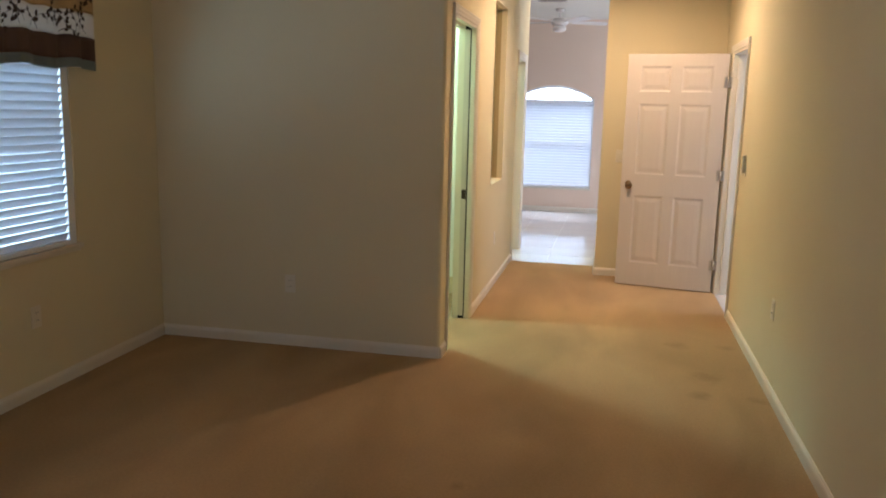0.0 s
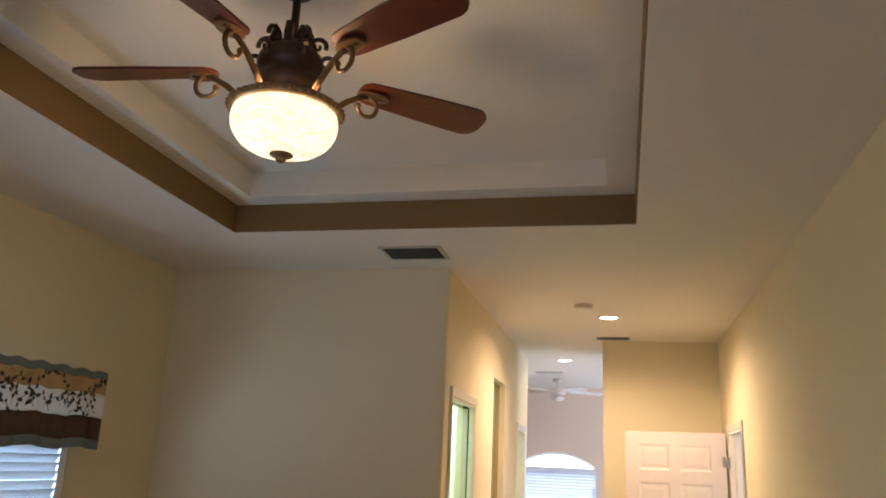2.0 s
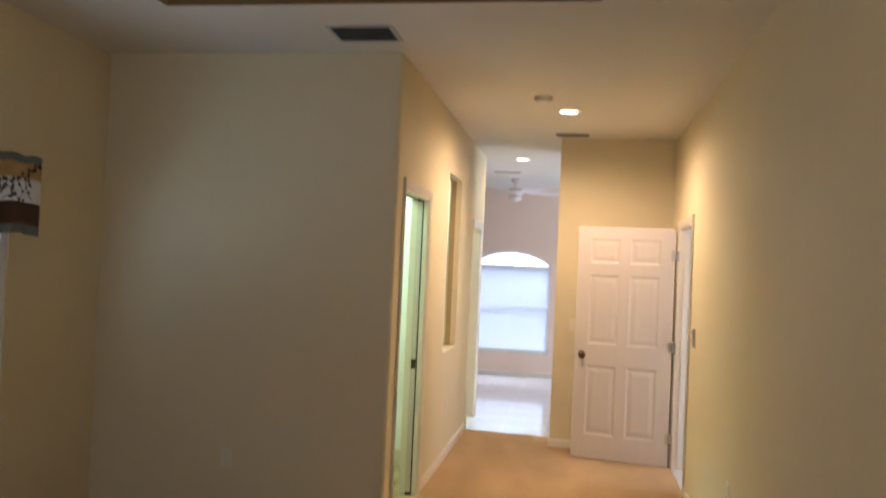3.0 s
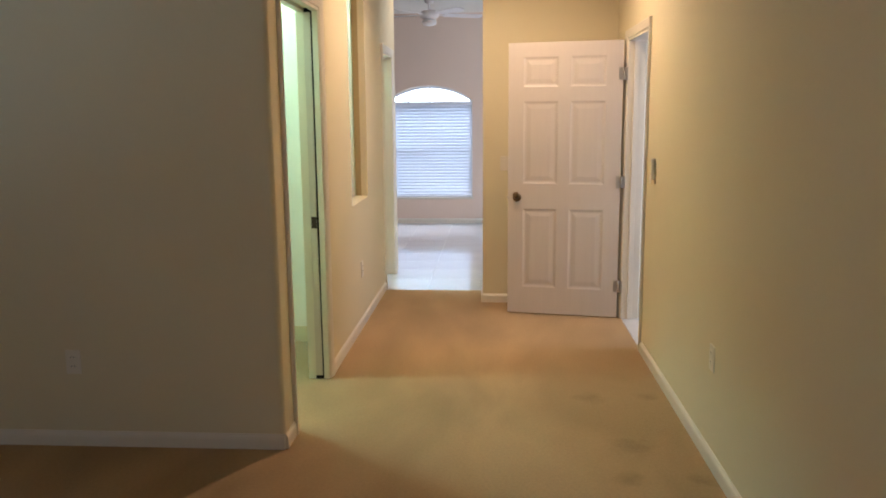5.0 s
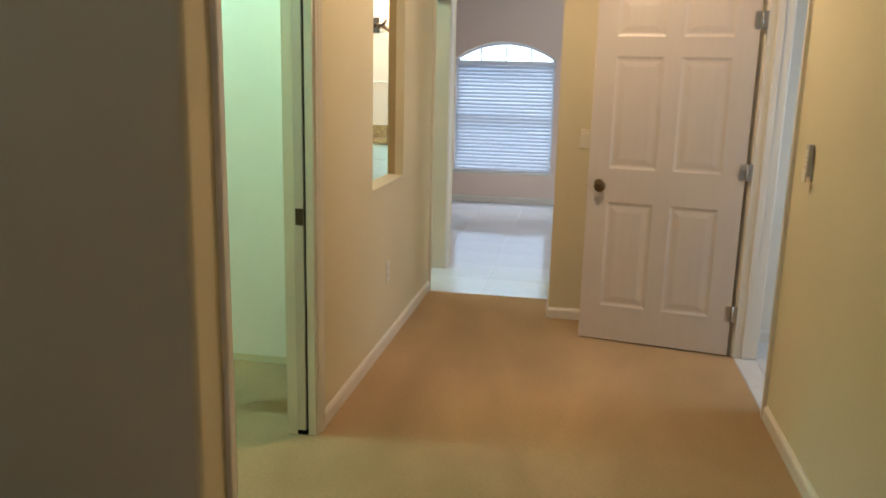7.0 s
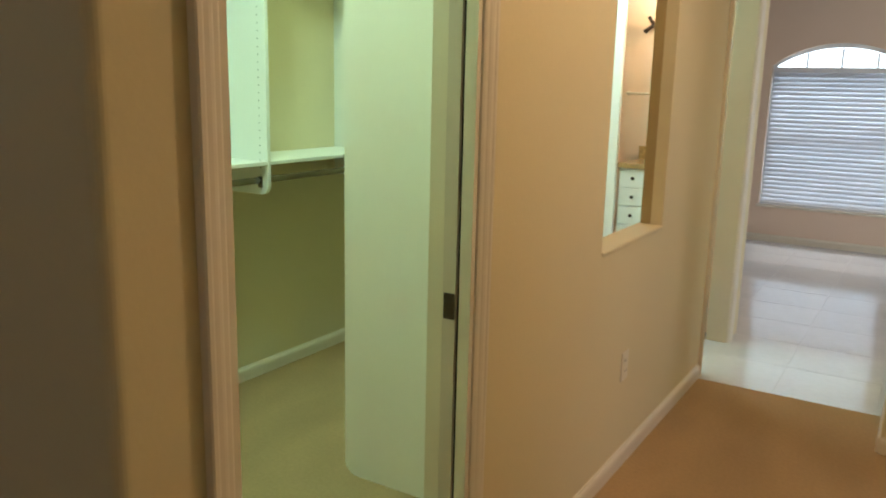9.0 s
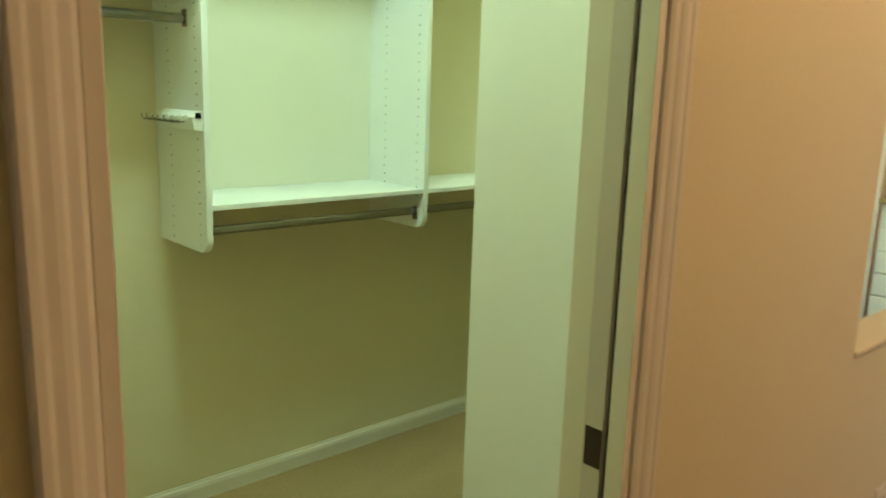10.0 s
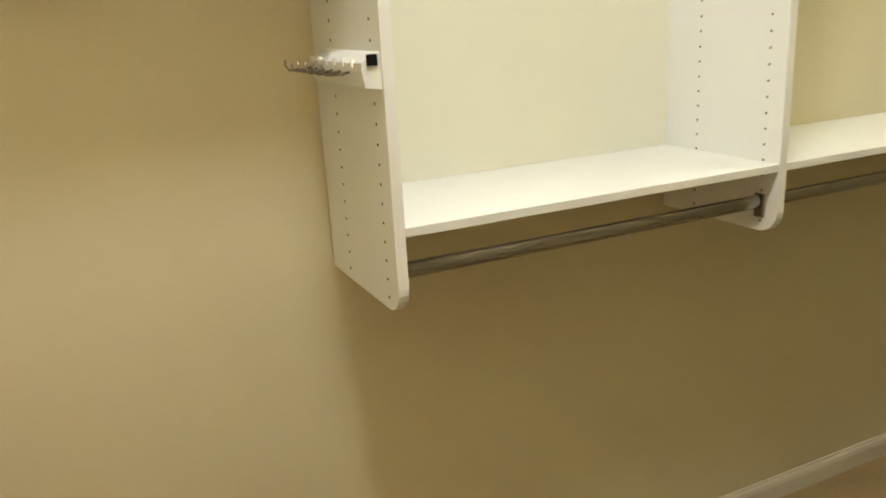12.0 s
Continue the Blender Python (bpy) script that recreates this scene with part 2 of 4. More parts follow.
def thing(name, label, category, group="", at=(0, 0, 0), rz=0.0):
    o = new(name)
    o.matrix_basis = pose(*at, 0, 0, rz)
    return tagged(o, label, category, group)


def structure(name, bm, material, label, category="wall"):
    return tagged(mesh_object(name, bm, material), label, category, kind="structure")


def box(bm, x0, x1, y0, y1, z0, z1, bevel=0.0):
    b = bmesh.new() if bevel else bm
    v = [b.verts.new((x, y, z)) for x in (x0, x1) for y in (y0, y1) for z in (z0, z1)]
    for f in ((0, 1, 3, 2), (4, 6, 7, 5), (0, 4, 5, 1), (2, 3, 7, 6), (0, 2, 6, 4), (1, 5, 7, 3)):
        b.faces.new([v[i] for i in f])
    if bevel:
        bmesh.ops.bevel(b, geom=b.edges[:], offset=bevel, segments=2, affect="EDGES", profile=0.6)
        merge(bm, b)
    return bm


def merge(bm, other, m=None):
    if m is not None:
        other.transform(m)
    me = bpy.data.meshes.new("tmp")
    other.to_mesh(me)
    other.free()
    bm.from_mesh(me)
    bpy.data.meshes.remove(me)


def nb():
    return bmesh.new()


def one_box(*a, bevel=0.0):
    return box(nb(), *a, bevel=bevel)


def lathe(bm, profile, at=(0, 0, 0), n=32, axis="z", smooth=True, caps=True):
    """Turns (radius, height) pairs round an axis through at."""
    rings = []
    for r, h in profile:
        ring = []
        for i in range(n):
            a = 2 * math.pi * i / n
            p = (r * math.cos(a), r * math.sin(a), h)
            if axis == "x":
                p = (p[2], p[0], p[1])
            elif axis == "y":
                p = (p[0], p[2], p[1])
            ring.append(bm.verts.new((at[0] + p[0], at[1] + p[1], at[2] + p[2])))
        rings.append(ring)
    for a, b in zip(rings, rings[1:]):
        for i in range(n):
            f = bm.faces.new((a[i], a[(i + 1) % n], b[(i + 1) % n], b[i]))
            f.smooth = smooth
    if caps:
        for ring in (rings[0], rings[-1]):
            bm.faces.new(ring)
    else:
        for i in range(n):
            a, b = rings[-1], rings[0]
            bm.faces.new((a[i], a[(i + 1) % n], b[(i + 1) % n], b[i])).smooth = smooth
    return bm


def tube(bm, pts, r, n=8):
    """A round bar along points; r is one radius or one for each point."""
    pts = [Vector(p) for p in pts]
    rs = r if isinstance(r, (list, tuple)) else [r] * len(pts)
    rings, up = [], None
    for i, p in enumerate(pts):
        d = (pts[min(i + 1, len(pts) - 1)] - pts[max(i - 1, 0)]).normalized()
        if up is None:
            up = d.orthogonal().normalized()
        up = (up - d * up.dot(d)).normalized()
        side = d.cross(up)
        rings.append([bm.verts.new(p + (up * math.cos(2 * math.pi * k / n) + side * math.sin(2 * math.pi * k / n)) * rs[i]) for k in range(n)])
    for a, b in zip(rings, rings[1:]):
        for k in range(n):
            bm.faces.new((a[k], a[(k + 1) % n], b[(k + 1) % n], b[k])).smooth = True
    bm.faces.new(rings[0])
    bm.faces.new(rings[-1])
    return bm


def prism(bm, outline, t0, t1, axis="y"):
    """An outline (u, v) pushed from t0 to t1 along an axis; u, v are the other two axes in order."""
    def at(u, v, t):
        return {"x": (t, u, v), "y": (u, t, v), "z": (u, v, t)}[axis]
    a = [bm.verts.new(at(u, v, t0)) for u, v in outline]
    b = [bm.verts.new(at(u, v, t1)) for u, v in outline]
    bm.faces.new(a)
    bm.faces.new(b)
    for i in range(len(a)):
        j = (i + 1) % len(a)
        bm.faces.new((a[i], a[j], b[j], b[i]))
    return bm


def slab(axis, t0, t1, a0, a1, b0, b1, holes=()):
    """A slab with thickness t0..t1 along axis and through-going rectangular holes (a0, a1, b0, b1)."""
    A = sorted({a0, a1, *[h[0] for h in holes], *[h[1] for h in holes]})
    Bv = sorted({b0, b1, *[h[2] for h in holes], *[h[3] for h in holes]})
    A = [a for a in A if a0 <= a <= a1]
    Bv = [b for b in Bv if b0 <= b <= b1]
    def solid(i, j):
        if not (0 <= i < len(A) - 1 and 0 <= j < len(Bv) - 1):
            return False
        ca, cb = (A[i] + A[i + 1]) / 2, (Bv[j] + Bv[j + 1]) / 2
        return not any(h[0] < ca < h[1] and h[2] < cb < h[3] for h in holes)
    bm, seen = nb(), {}
    def v(a, b, t):
        k = (round(a, 5), round(b, 5), t)
        if k not in seen:
            seen[k] = bm.verts.new({"x": (t, a, b), "y": (a, t, b), "z": (a, b, t)}[axis])
        return seen[k]
    for i in range(len(A) - 1):
        for j in range(len(Bv) - 1):
            if not solid(i, j):
                continue
            p, q, r, s = A[i], A[i + 1], Bv[j], Bv[j + 1]
            for t in (t0, t1):
                bm.faces.new((v(p, r, t), v(q, r, t), v(q, s, t), v(p, s, t)))
            for di, dj, e in ((-1, 0, ((p, r), (p, s))), (1, 0, ((q, r), (q, s))), (0, -1, ((p, r), (q, r))), (0, 1, ((p, s), (q, s)))):
                if not solid(i + di, j + dj):
                    (ea, eb), (fa, fb) = e
                    bm.faces.new((v(ea, eb, t0), v(fa, fb, t0), v(fa, fb, t1), v(ea, eb, t1)))
    return bm


# ---- structure ----
ZT = 3.30
BED_WIN = (3.15, 4.635, 0.752, 2.02)
DOOR_A = (5.668, 6.460, -0.1, 2.112)
NICHE = (7.335, 8.02, 0.910, 2.415)
DOOR_B = (8.915, 9.55, -0.1, 2.07)
DOOR_C = (7.118, 7.905, -0.1, 2.052)

structure("wall_bedroom_west", slab("x", XW - TH, XW, YS - TH, YG + TH, -0.1, ZT, [BED_WIN]), M_WALL, "cream painted bedroom wall with a window")
# The opening here is added for the south fill and never seen.
structure("wall_bedroom_south", slab("y", YS - TH, YS, XW, XR, -0.1, ZT, [(-1.4, 0.0, 0.9, 2.0)]), M_WALL, "cream painted bedroom wall with a window")
def bullnose(x0, x1, y0, y1, cx, cy, r, n=6):
    """A wall block seen from above with one rounded corner at (cx, cy)."""
    pts = [(x0, y0), (x1, y0), (x1, y1), (x0, y1)]
    k = pts.index((cx, cy))
    mx, my = (1 if cx == x0 else -1), (1 if cy == y0 else -1)
    ox, oy = cx + mx * r, cy + my * r
    arc = [(ox - mx * r * math.sin(math.pi / 2 * i / n), oy - my * r * math.cos(math.pi / 2 * i / n)) for i in range(n + 1)]
    prev = pts[k - 1]
    if abs(prev[0] - arc[0][0]) + abs(prev[1] - arc[0][1]) > abs(prev[0] - arc[-1][0]) + abs(prev[1] - arc[-1][1]):
        arc.reverse()
    return prism(nb(), pts[:k] + arc + pts[k + 1:], -0.1, ZT, axis="z")


north = bullnose(XW, XL, YG, YG + TH, XL, YG, 0.022)
structure("wall_bedroom_north", north, M_WALL, "cream wall that ends at the hall corner")
NT = 0.09                       # depth of the tall opening's reveal
hall_west = slab("x", XL - NT, XL, YG + TH, 9.80, -0.1, ZT, [DOOR_A, NICHE, DOOR_B])
merge(hall_west, slab("x", XL - TH, XL - NT, YG + TH, 9.80, -0.1, ZT, [DOOR_A, (NICHE[0] - 0.10, NICHE[1] + 0.10, NICHE[2], NICHE[3] + 0.10), DOOR_B]))
structure("wall_hall_west", hall_west, M_WALL, "cream hall wall with two doorways and a tall opening")
structure("wall_hall_east", slab("x", XR, XR + TH, YS - TH, YE + TH, -0.1, ZT, [DOOR_C]), M_WALL, "long cream wall with a doorway near its end")
structure("wall_hall_end", slab("y", YE, YE + TH, XE, XR, -0.1, ZT), M_WALL, "cream end wall of the hall")
structure("wall_passage_east", slab("x", XE, XE + TH, YE + TH, 9.32, -0.1, ZT), M_WALL, "short cream wall beside the passage")
structure("wall_living_south", slab("y", 9.20, 9.32, XE + TH, 3.9, -0.1, ZT), M_WALL_G, "blush living room wall")
structure("wall_living_east", slab("x", 3.78, 3.90, 9.32, YF, -0.1, ZT, [(10.1, 12.5, 0.4, 2.2)]), M_WALL_G, "blush living room wall with an added unseen window")
structure("wall_living_west", slab("x", -1.13, -1.01, 9.80, 11.30, -0.1, ZT), M_WALL_G, "blush wall between bathroom and living room")
structure("wall_living_west_far", slab("x", -3.12, -3.0, 11.42, YF, -0.1, ZT), M_WALL_G, "blush living room wall")
structure("wall_bath_north", slab("y", 11.30, 11.42, -3.12, -1.01, -0.1, ZT), M_WALL_G, "peach bathroom wall behind the vanity")
structure("wall_bath_step", slab("y", 9.68, 9.80, -1.13, XL - TH, -0.1, ZT), M_WALL_G, "short bathroom wall")
structure("wall_bath_west", slab("x", -3.12, -3.0, 8.75, 11.30, -0.1, ZT), M_WALL_G, "peach bathroom wall")
structure("wall_closet_west", slab("x", XB - TH, XB, YG + TH, 8.75, -0.1, ZT), M_WALL, "cream closet wall behind the shelves")
structure("wall_closet_end", slab("y", 8.75, 8.87, -3.0, -1.50, -0.1, ZT), M_WALL, "cream closet end wall")
wall = bullnose(XP, XL - TH, YP, YP + TH, XP, YP, 0.02)
structure("wall_closet_stub", wall, M_WALL, "cream closet wall with a rounded corner")
structure("wall_closet_side", slab("x", XP, XP + TH, YP + TH, 7.50, -0.1, ZT), M_WALL, "cream wall between closet and bathroom")
structure("wall_closet_jog", slab("y", 7.50, 7.62, -1.62, XP + TH, -0.1, ZT), M_WALL, "cream wall between closet and bathroom")
structure("wall_closet_side_far", slab("x", -1.62, -1.50, 7.62, 8.75, -0.1, ZT), M_WALL, "cream wall between closet and bathroom")
structure("wall_utility_north", slab("y", 8.24, 8.36, XR + TH, 3.1, -0.1, ZT), M_TRIM, "white wall of the side room")
structure("wall_utility_south", slab("y", 6.0, 6.12, XR + TH, 3.1, -0.1, ZT), M_TRIM, "white wall of the side room")
structure("wall_utility_east", slab("x", 2.98, 3.1, 6.12, 8.24, -0.1, ZT, [(6.8, 7.6, 1.0, 2.0)]), M_TRIM, "white side room wall with an added unseen window")

# far wall with an arched window opening
def arch_outline(x0, x1, z0, zs, zt, n=20):
    """A window outline with a segmental arch that springs at zs and peaks at zt."""
    h, w = zt - zs, (x1 - x0) / 2
    r = (w * w + h * h) / (2 * h)
    cx, cz, a = (x0 + x1) / 2, zt - r, math.asin(w / r)
    return [(x0, z0), (x1, z0)] + [(cx + r * math.sin(a - 2 * a * i / n), cz + r * math.cos(a - 2 * a * i / n)) for i in range(n + 1)]


FX0, FX1, FZ0, FZS, FZT = -1.21, -0.018, 0.368, 1.72, 1.925
def far_wall():
    bm = slab("y", YF, YF + TH, -3.12, 3.9, -0.1, ZT, [(FX0, FX1, FZ0, FZT)])
    out = arch_outline(FX0, FX1, FZ0, FZS, FZT)[2:]
    half = len(out) // 2
    prism(bm, [(FX1, FZT)] + out[:half + 1], YF, YF + TH)
    prism(bm, [(FX0, FZT)] + out[half:][::-1], YF, YF + TH)
    return bm


structure("wall_living_north", far_wall(), M_WALL_G, "blush living room wall with an arched window")

# floors
structure("floor_carpet", slab("z", -0.06, 0.0, XW, XR, YS, YT, [(XW, XB, YG, YT), (XP, XL - TH, YP + TH, YT), (XE, XR, YE + TH, YT), (XB, XP, 8.75, YT)]), M_CARPET, "tan cut-pile carpet with vacuum marks and worn spots", "carpet")

# ceilings, with the two-step tray over the bedroom
TRAY = (-1.716, 0.456, 1.0, 4.594)
TRAY_IN = (TRAY[0] + 0.14, TRAY[1] - 0.14, TRAY[2] + 0.14, TRAY[3] - 0.14)
Z1, Z2 = 3.05, 3.19
ceil = slab("z", ZC, Z1, XW - TH, XR + TH, YS - TH, 10.30, [TRAY])
merge(ceil, slab("z", Z1, Z2, XW - TH, XR + TH, YS - TH, YG, [TRAY_IN]))
merge(ceil, slab("z", Z2, ZT, XW - TH, XR + TH, YS - TH, YG))
structure("ceiling", ceil, M_CEIL, "off-white textured ceiling with a stepped tray", "ceiling")
ZL = ZC
structure("ceiling_living", slab("z", ZL, ZT, -3.12, 3.9, 10.30, YF), M_CEIL, "off-white living room ceiling", "ceiling")
structure("ceiling_side", slab("z", ZC, Z1, XR + TH, 3.9, YS, 10.30), M_CEIL, "off-white ceiling", "ceiling")
structure("ceiling_bath", slab("z", ZC, Z1, -3.12, XW - TH, 8.7, 10.30), M_CEIL, "off-white bathroom ceiling", "ceiling")
band = nb()
T = TRAY
box(band, T[0], T[1], T[3] - 0.004, T[3], ZC + 0.004, Z1 - 0.002)
box(band, T[0], T[1], T[2], T[2] + 0.004, ZC + 0.004, Z1 - 0.002)
box(band, T[0], T[0] + 0.004, T[2] + 0.004, T[3] - 0.004, ZC + 0.004, Z1 - 0.002)
box(band, T[1] - 0.004, T[1], T[2] + 0.004, T[3] - 0.004, ZC + 0.004, Z1 - 0.002)
structure("trim_tray_band", band, M_BAND, "tan painted band round the ceiling tray", "trim")

# outdoors
structure("ground", slab("z", -0.5, -0.3, -400, 400, -400, 400), M_GRASS, "lawn that reaches the horizon", "lawn")

# baseboards
def baseboard(name, pts):
    """A moulded board along floor points; the room lies to its left."""
    bm = nb()
    prof = [(0, 0), (0.014, 0), (0.014, 0.048), (0.011, 0.060), (0.006, 0.066), (0.0045, 0.072), (0, 0.072)]
    for (x0, y0), (x1, y1) in zip(pts, pts[1:]):
        d = Vector((x1 - x0, y1 - y0, 0)).normalized()
        n = Vector((-d.y, d.x, 0))
        a = [bm.verts.new((x0 + n.x * u, y0 + n.y * u, w)) for u, w in prof]
        b = [bm.verts.new((x1 + n.x * u, y1 + n.y * u, w)) for u, w in prof]
        bm.faces.new(a)
        bm.faces.new(b)
        for i in range(len(a)):
            j = (i + 1) % len(a)
            bm.faces.new((a[i], a[j], b[j], b[i]))
    return structure(name, bm, M_TRIM, "white moulded baseboard along the wall", "baseboard")


baseboard("baseboard_bedroom", [(XL, YG), (XW, YG)])
baseboard("baseboard_west", [(XW, YG), (XW, YS)])
baseboard("baseboard_corner", [(XL, 5.612), (XL, YG)])
baseboard("baseboard_hall_west", [(XL, 8.855), (XL, 6.541)])
baseboard("baseboard_hall_east", [(XR, YS), (XR, 7.05)])
baseboard("baseboard_hall_east_far", [(XR, 7.97), (XR, YE)])
baseboard("baseboard_hall_end", [(XR, YE), (XE, YE)])
baseboard("baseboard_passage", [(XE, YE), (XE, 9.32)])
baseboard("baseboard_closet", [(XB, 8.75), (XB, YG + TH)])
baseboard("baseboard_living", [(3.78, YF), (-3.0, YF)])
baseboard("baseboard_utility", [(2.98, 8.24), (XR + TH, 8.24)])


def casing(name, side, x, y0, y1, zt, w=0.056):
    """Jamb lining and moulded casings for an opening in a wall along y. side +1: casing faces +x."""
    o = tagged(new(name), "white painted door frame with moulded casing", "door frame", kind="structure")
    prof = [(0, 0), (0.007, 0.002), (0.010, 0.008), (0.0115, 0.018), (0.014, 0.023), (0.016, 0.030), (0.0165, 0.040), (0.0185, 0.045), (0.019, w - 0.003), (0.016, w), (0, w)]
    def piece(a, b):
        bm = nb()
        # a and b: functions of the profile's width that give the ends of each line
        va = [bm.verts.new((x + side * t, *a(u))) for t, u in prof]
        vb = [bm.verts.new((x + side * t, *b(u))) for t, u in prof]
        bm.faces.new(va)
        bm.faces.new(vb)
        for i in range(len(va)):
            j = (i + 1) % len(va)
            bm.faces.new((va[i], va[j], vb[j], vb[i]))
        part("casing", bm, M_TRIM, o)
    piece(lambda u: (y0 - u, 0.0), lambda u: (y0 - u, zt + u))
    piece(lambda u: (y1 + u, 0.0), lambda u: (y1 + u, zt + u))
    piece(lambda u: (y0 - u, zt + u), lambda u: (y1 + u, zt + u))
    return o


# closet doorway with a pocket door, bathroom doorway, side door frame
frame_a = casing("door_frame_1", 1, XL, DOOR_A[0], DOOR_A[1], DOOR_A[3])
frame_b = casing("door_frame_2", 1, XL, DOOR_B[0], DOOR_B[1], DOOR_B[3])
frame_c = casing("door_frame_3", -1, XR, DOOR_C[0], DOOR_C[1], DOOR_C[3])
x0, x1 = XL - TH, XL
for frame_ob, (ya, yb, _, zt) in ((frame_a, DOOR_A),):
    part("jamb", one_box(x0 - 0.002, x1 + 0.002, ya, ya + 0.018, 0, zt, bevel=0.002), M_TRIM, frame_ob)
    part("head_jamb", one_box(x0 - 0.002, x1 - 0.078, ya + 0.018, yb, zt - 0.018, zt, bevel=0.002), M_TRIM, frame_ob)
    part("head_jamb", one_box(x1 - 0.034, x1 + 0.002, ya + 0.018, yb, zt - 0.018, zt, bevel=0.002), M_TRIM, frame_ob)
    part("split_jamb", one_box(x0 - 0.002, x1 - 0.078, yb - 0.018, yb, 0, zt - 0.018, bevel=0.0005), M_TRIM, frame_ob)
    part("split_jamb", one_box(x1 - 0.031, x1 + 0.002, yb - 0.018, yb, 0, zt - 0.018, bevel=0.002), M_TRIM, frame_ob)
    # A shallow black sheet paints the shade of the deep door pocket.
    part("pocket_slot_shade", one_box(x1 - 0.0785, x1 - 0.0305, yb - 0.003, yb + 0.002, 0.001, zt), M_HOLE, frame_ob, "black strip painting the pocket slot's shade behind the door edge")

ya, yb, zt = DOOR_B[0], DOOR_B[1], DOOR_B[3]
for a, b in ((ya, ya + 0.018), (yb - 0.018, yb)):
    part("jamb", one_box(x0 - 0.002, x1 + 0.002, a, b, 0, zt, bevel=0.002), M_TRIM, frame_b)
part("head_jamb", one_box(x0 - 0.002, x1 + 0.002, ya + 0.018, yb - 0.018, zt - 0.018, zt, bevel=0.002), M_TRIM, frame_b)
part("head_stop", one_box(x0 + 0.03, x1 - 0.05, ya + 0.018, yb - 0.018, zt - 0.030, zt - 0.018, bevel=0.002), M_TRIM, frame_b)

for (ya, yb, _, zt) in (DOOR_A,):
    pd = thing("pocket_door", "white pocket door slid back, only its edge showing", "door", "pocket doors", at=(x1 - 0.0575, yb - 0.0182, 0.02))
    part("door_leaf", one_box(-0.0205, 0.0165, 0, 0.012, 0, zt - 0.045, bevel=0.0008), M_DOOR, pd)
    part("edge_pull", one_box(-0.016, 0.0165, -0.0025, 0.0, 0.875, 0.942, bevel=0.001), M_BRONZE, pd, "dark bronze edge pull")
    part("floor_guide", one_box(-0.0195, 0.023, -0.003, 0.010, -0.018, -0.001, bevel=0.001), M_HOLE, pd, "black floor guide")

# side door frame: lining and stop
ya, yb, zt = DOOR_C[0], DOOR_C[1], DOOR_C[3]
for a, b in ((ya, ya + 0.018), (yb - 0.018, yb)):
    part("jamb", one_box(XR - 0.002, XR + TH + 0.002, a, b, 0, zt, bevel=0.002), M_TRIM, frame_c)
part("head_jamb", one_box(XR - 0.002, XR + TH + 0.002, ya + 0.018, yb - 0.018, zt - 0.018, zt, bevel=0.002), M_TRIM, frame_c)
part("door_stop", one_box(XR + 0.04, XR + 0.075, yb - 0.030, yb - 0.018, 0, zt - 0.018, bevel=0.002), M_TRIM, frame_c)
part("door_stop", one_box(XR + 0.04, XR + 0.075, ya + 0.018, ya + 0.030, 0, zt - 0.018, bevel=0.002), M_TRIM, frame_c)
part("strike_plate", one_box(XR + 0.005, XR + 0.033, ya + 0.018, ya + 0.020, 0.90, 0.96), M_NICKEL, frame_c, "satin nickel strike plate")
fin = nb()
prof = [(0, 0), (0.010, 0.004), (0.017, 0.03), (0.013, 0.055), (0.019, 0.062), (0.019, 0.07), (0, 0.07)]
a = [fin.verts.new((XR + TH + t, yb + u, 0)) for t, u in prof]
b = [fin.verts.new((XR + TH + t, yb + u, zt)) for t, u in prof]
fin.faces.new(a)
fin.faces.new(b)
for i in range(len(a)):
    j = (i + 1) % len(a)
    fin.faces.new((a[i], a[j], b[j], b[i]))
part("casing", fin, M_TRIM, frame_c)


# six-panel door
def six_panel_leaf(w, h, t, panels):
    """A moulded leaf: x 0..w, thickness y 0..t, z 0..h, with raised panels on both faces."""
    bm = nb()
    A = sorted({0, w, *[v for p in panels for v in p[:2]]})
    B = sorted({0, h, *[v for p in panels for v in p[2:]]})
    for y, s in ((0, 1), (t, -1)):
        for i in range(len(A) - 1):
            for j in range(len(B) - 1):
                ca, cb = (A[i] + A[i + 1]) / 2, (B[j] + B[j + 1]) / 2
                if any(p[0] < ca < p[1] and p[2] < cb < p[3] for p in panels):
                    continue
                bm.faces.new([bm.verts.new((a, y, b)) for a, b in ((A[i], B[j]), (A[i + 1], B[j]), (A[i + 1], B[j + 1]), (A[i], B[j + 1]))])
        for p in panels:
            rings = []
            for o, d in ((0, 0), (0.004, 0.002), (0.011, 0.0045), (0.016, 0.006), (0.026, 0.006), (0.036, 0.0045), (0.056, 0.0018)):
                rings.append([bm.verts.new((a, y + s * d, b)) for a, b in ((p[0] + o, p[2] + o), (p[1] - o, p[2] + o), (p[1] - o, p[3] - o), (p[0] + o, p[3] - o))])
            for r0, r1 in zip(rings, rings[1:]):
                for k in range(4):
                    bm.faces.new((r0[k], r0[(k + 1) % 4], r1[(k + 1) % 4], r1[k]))
            bm.faces.new(rings[-1])
    for q in (((0, 0), (w, 0)), ((w, 0), (w, h)), ((w, h), (0, h)), ((0, h), (0, 0))):
        (a, b), (c, d) = q
        bm.faces.new([bm.verts.new(v) for v in ((a, 0, b), (c, 0, d), (c, t, d), (a, t, b))])
    bmesh.ops.remove_doubles(bm, verts=bm.verts[:], dist=1e-5)
    return bm


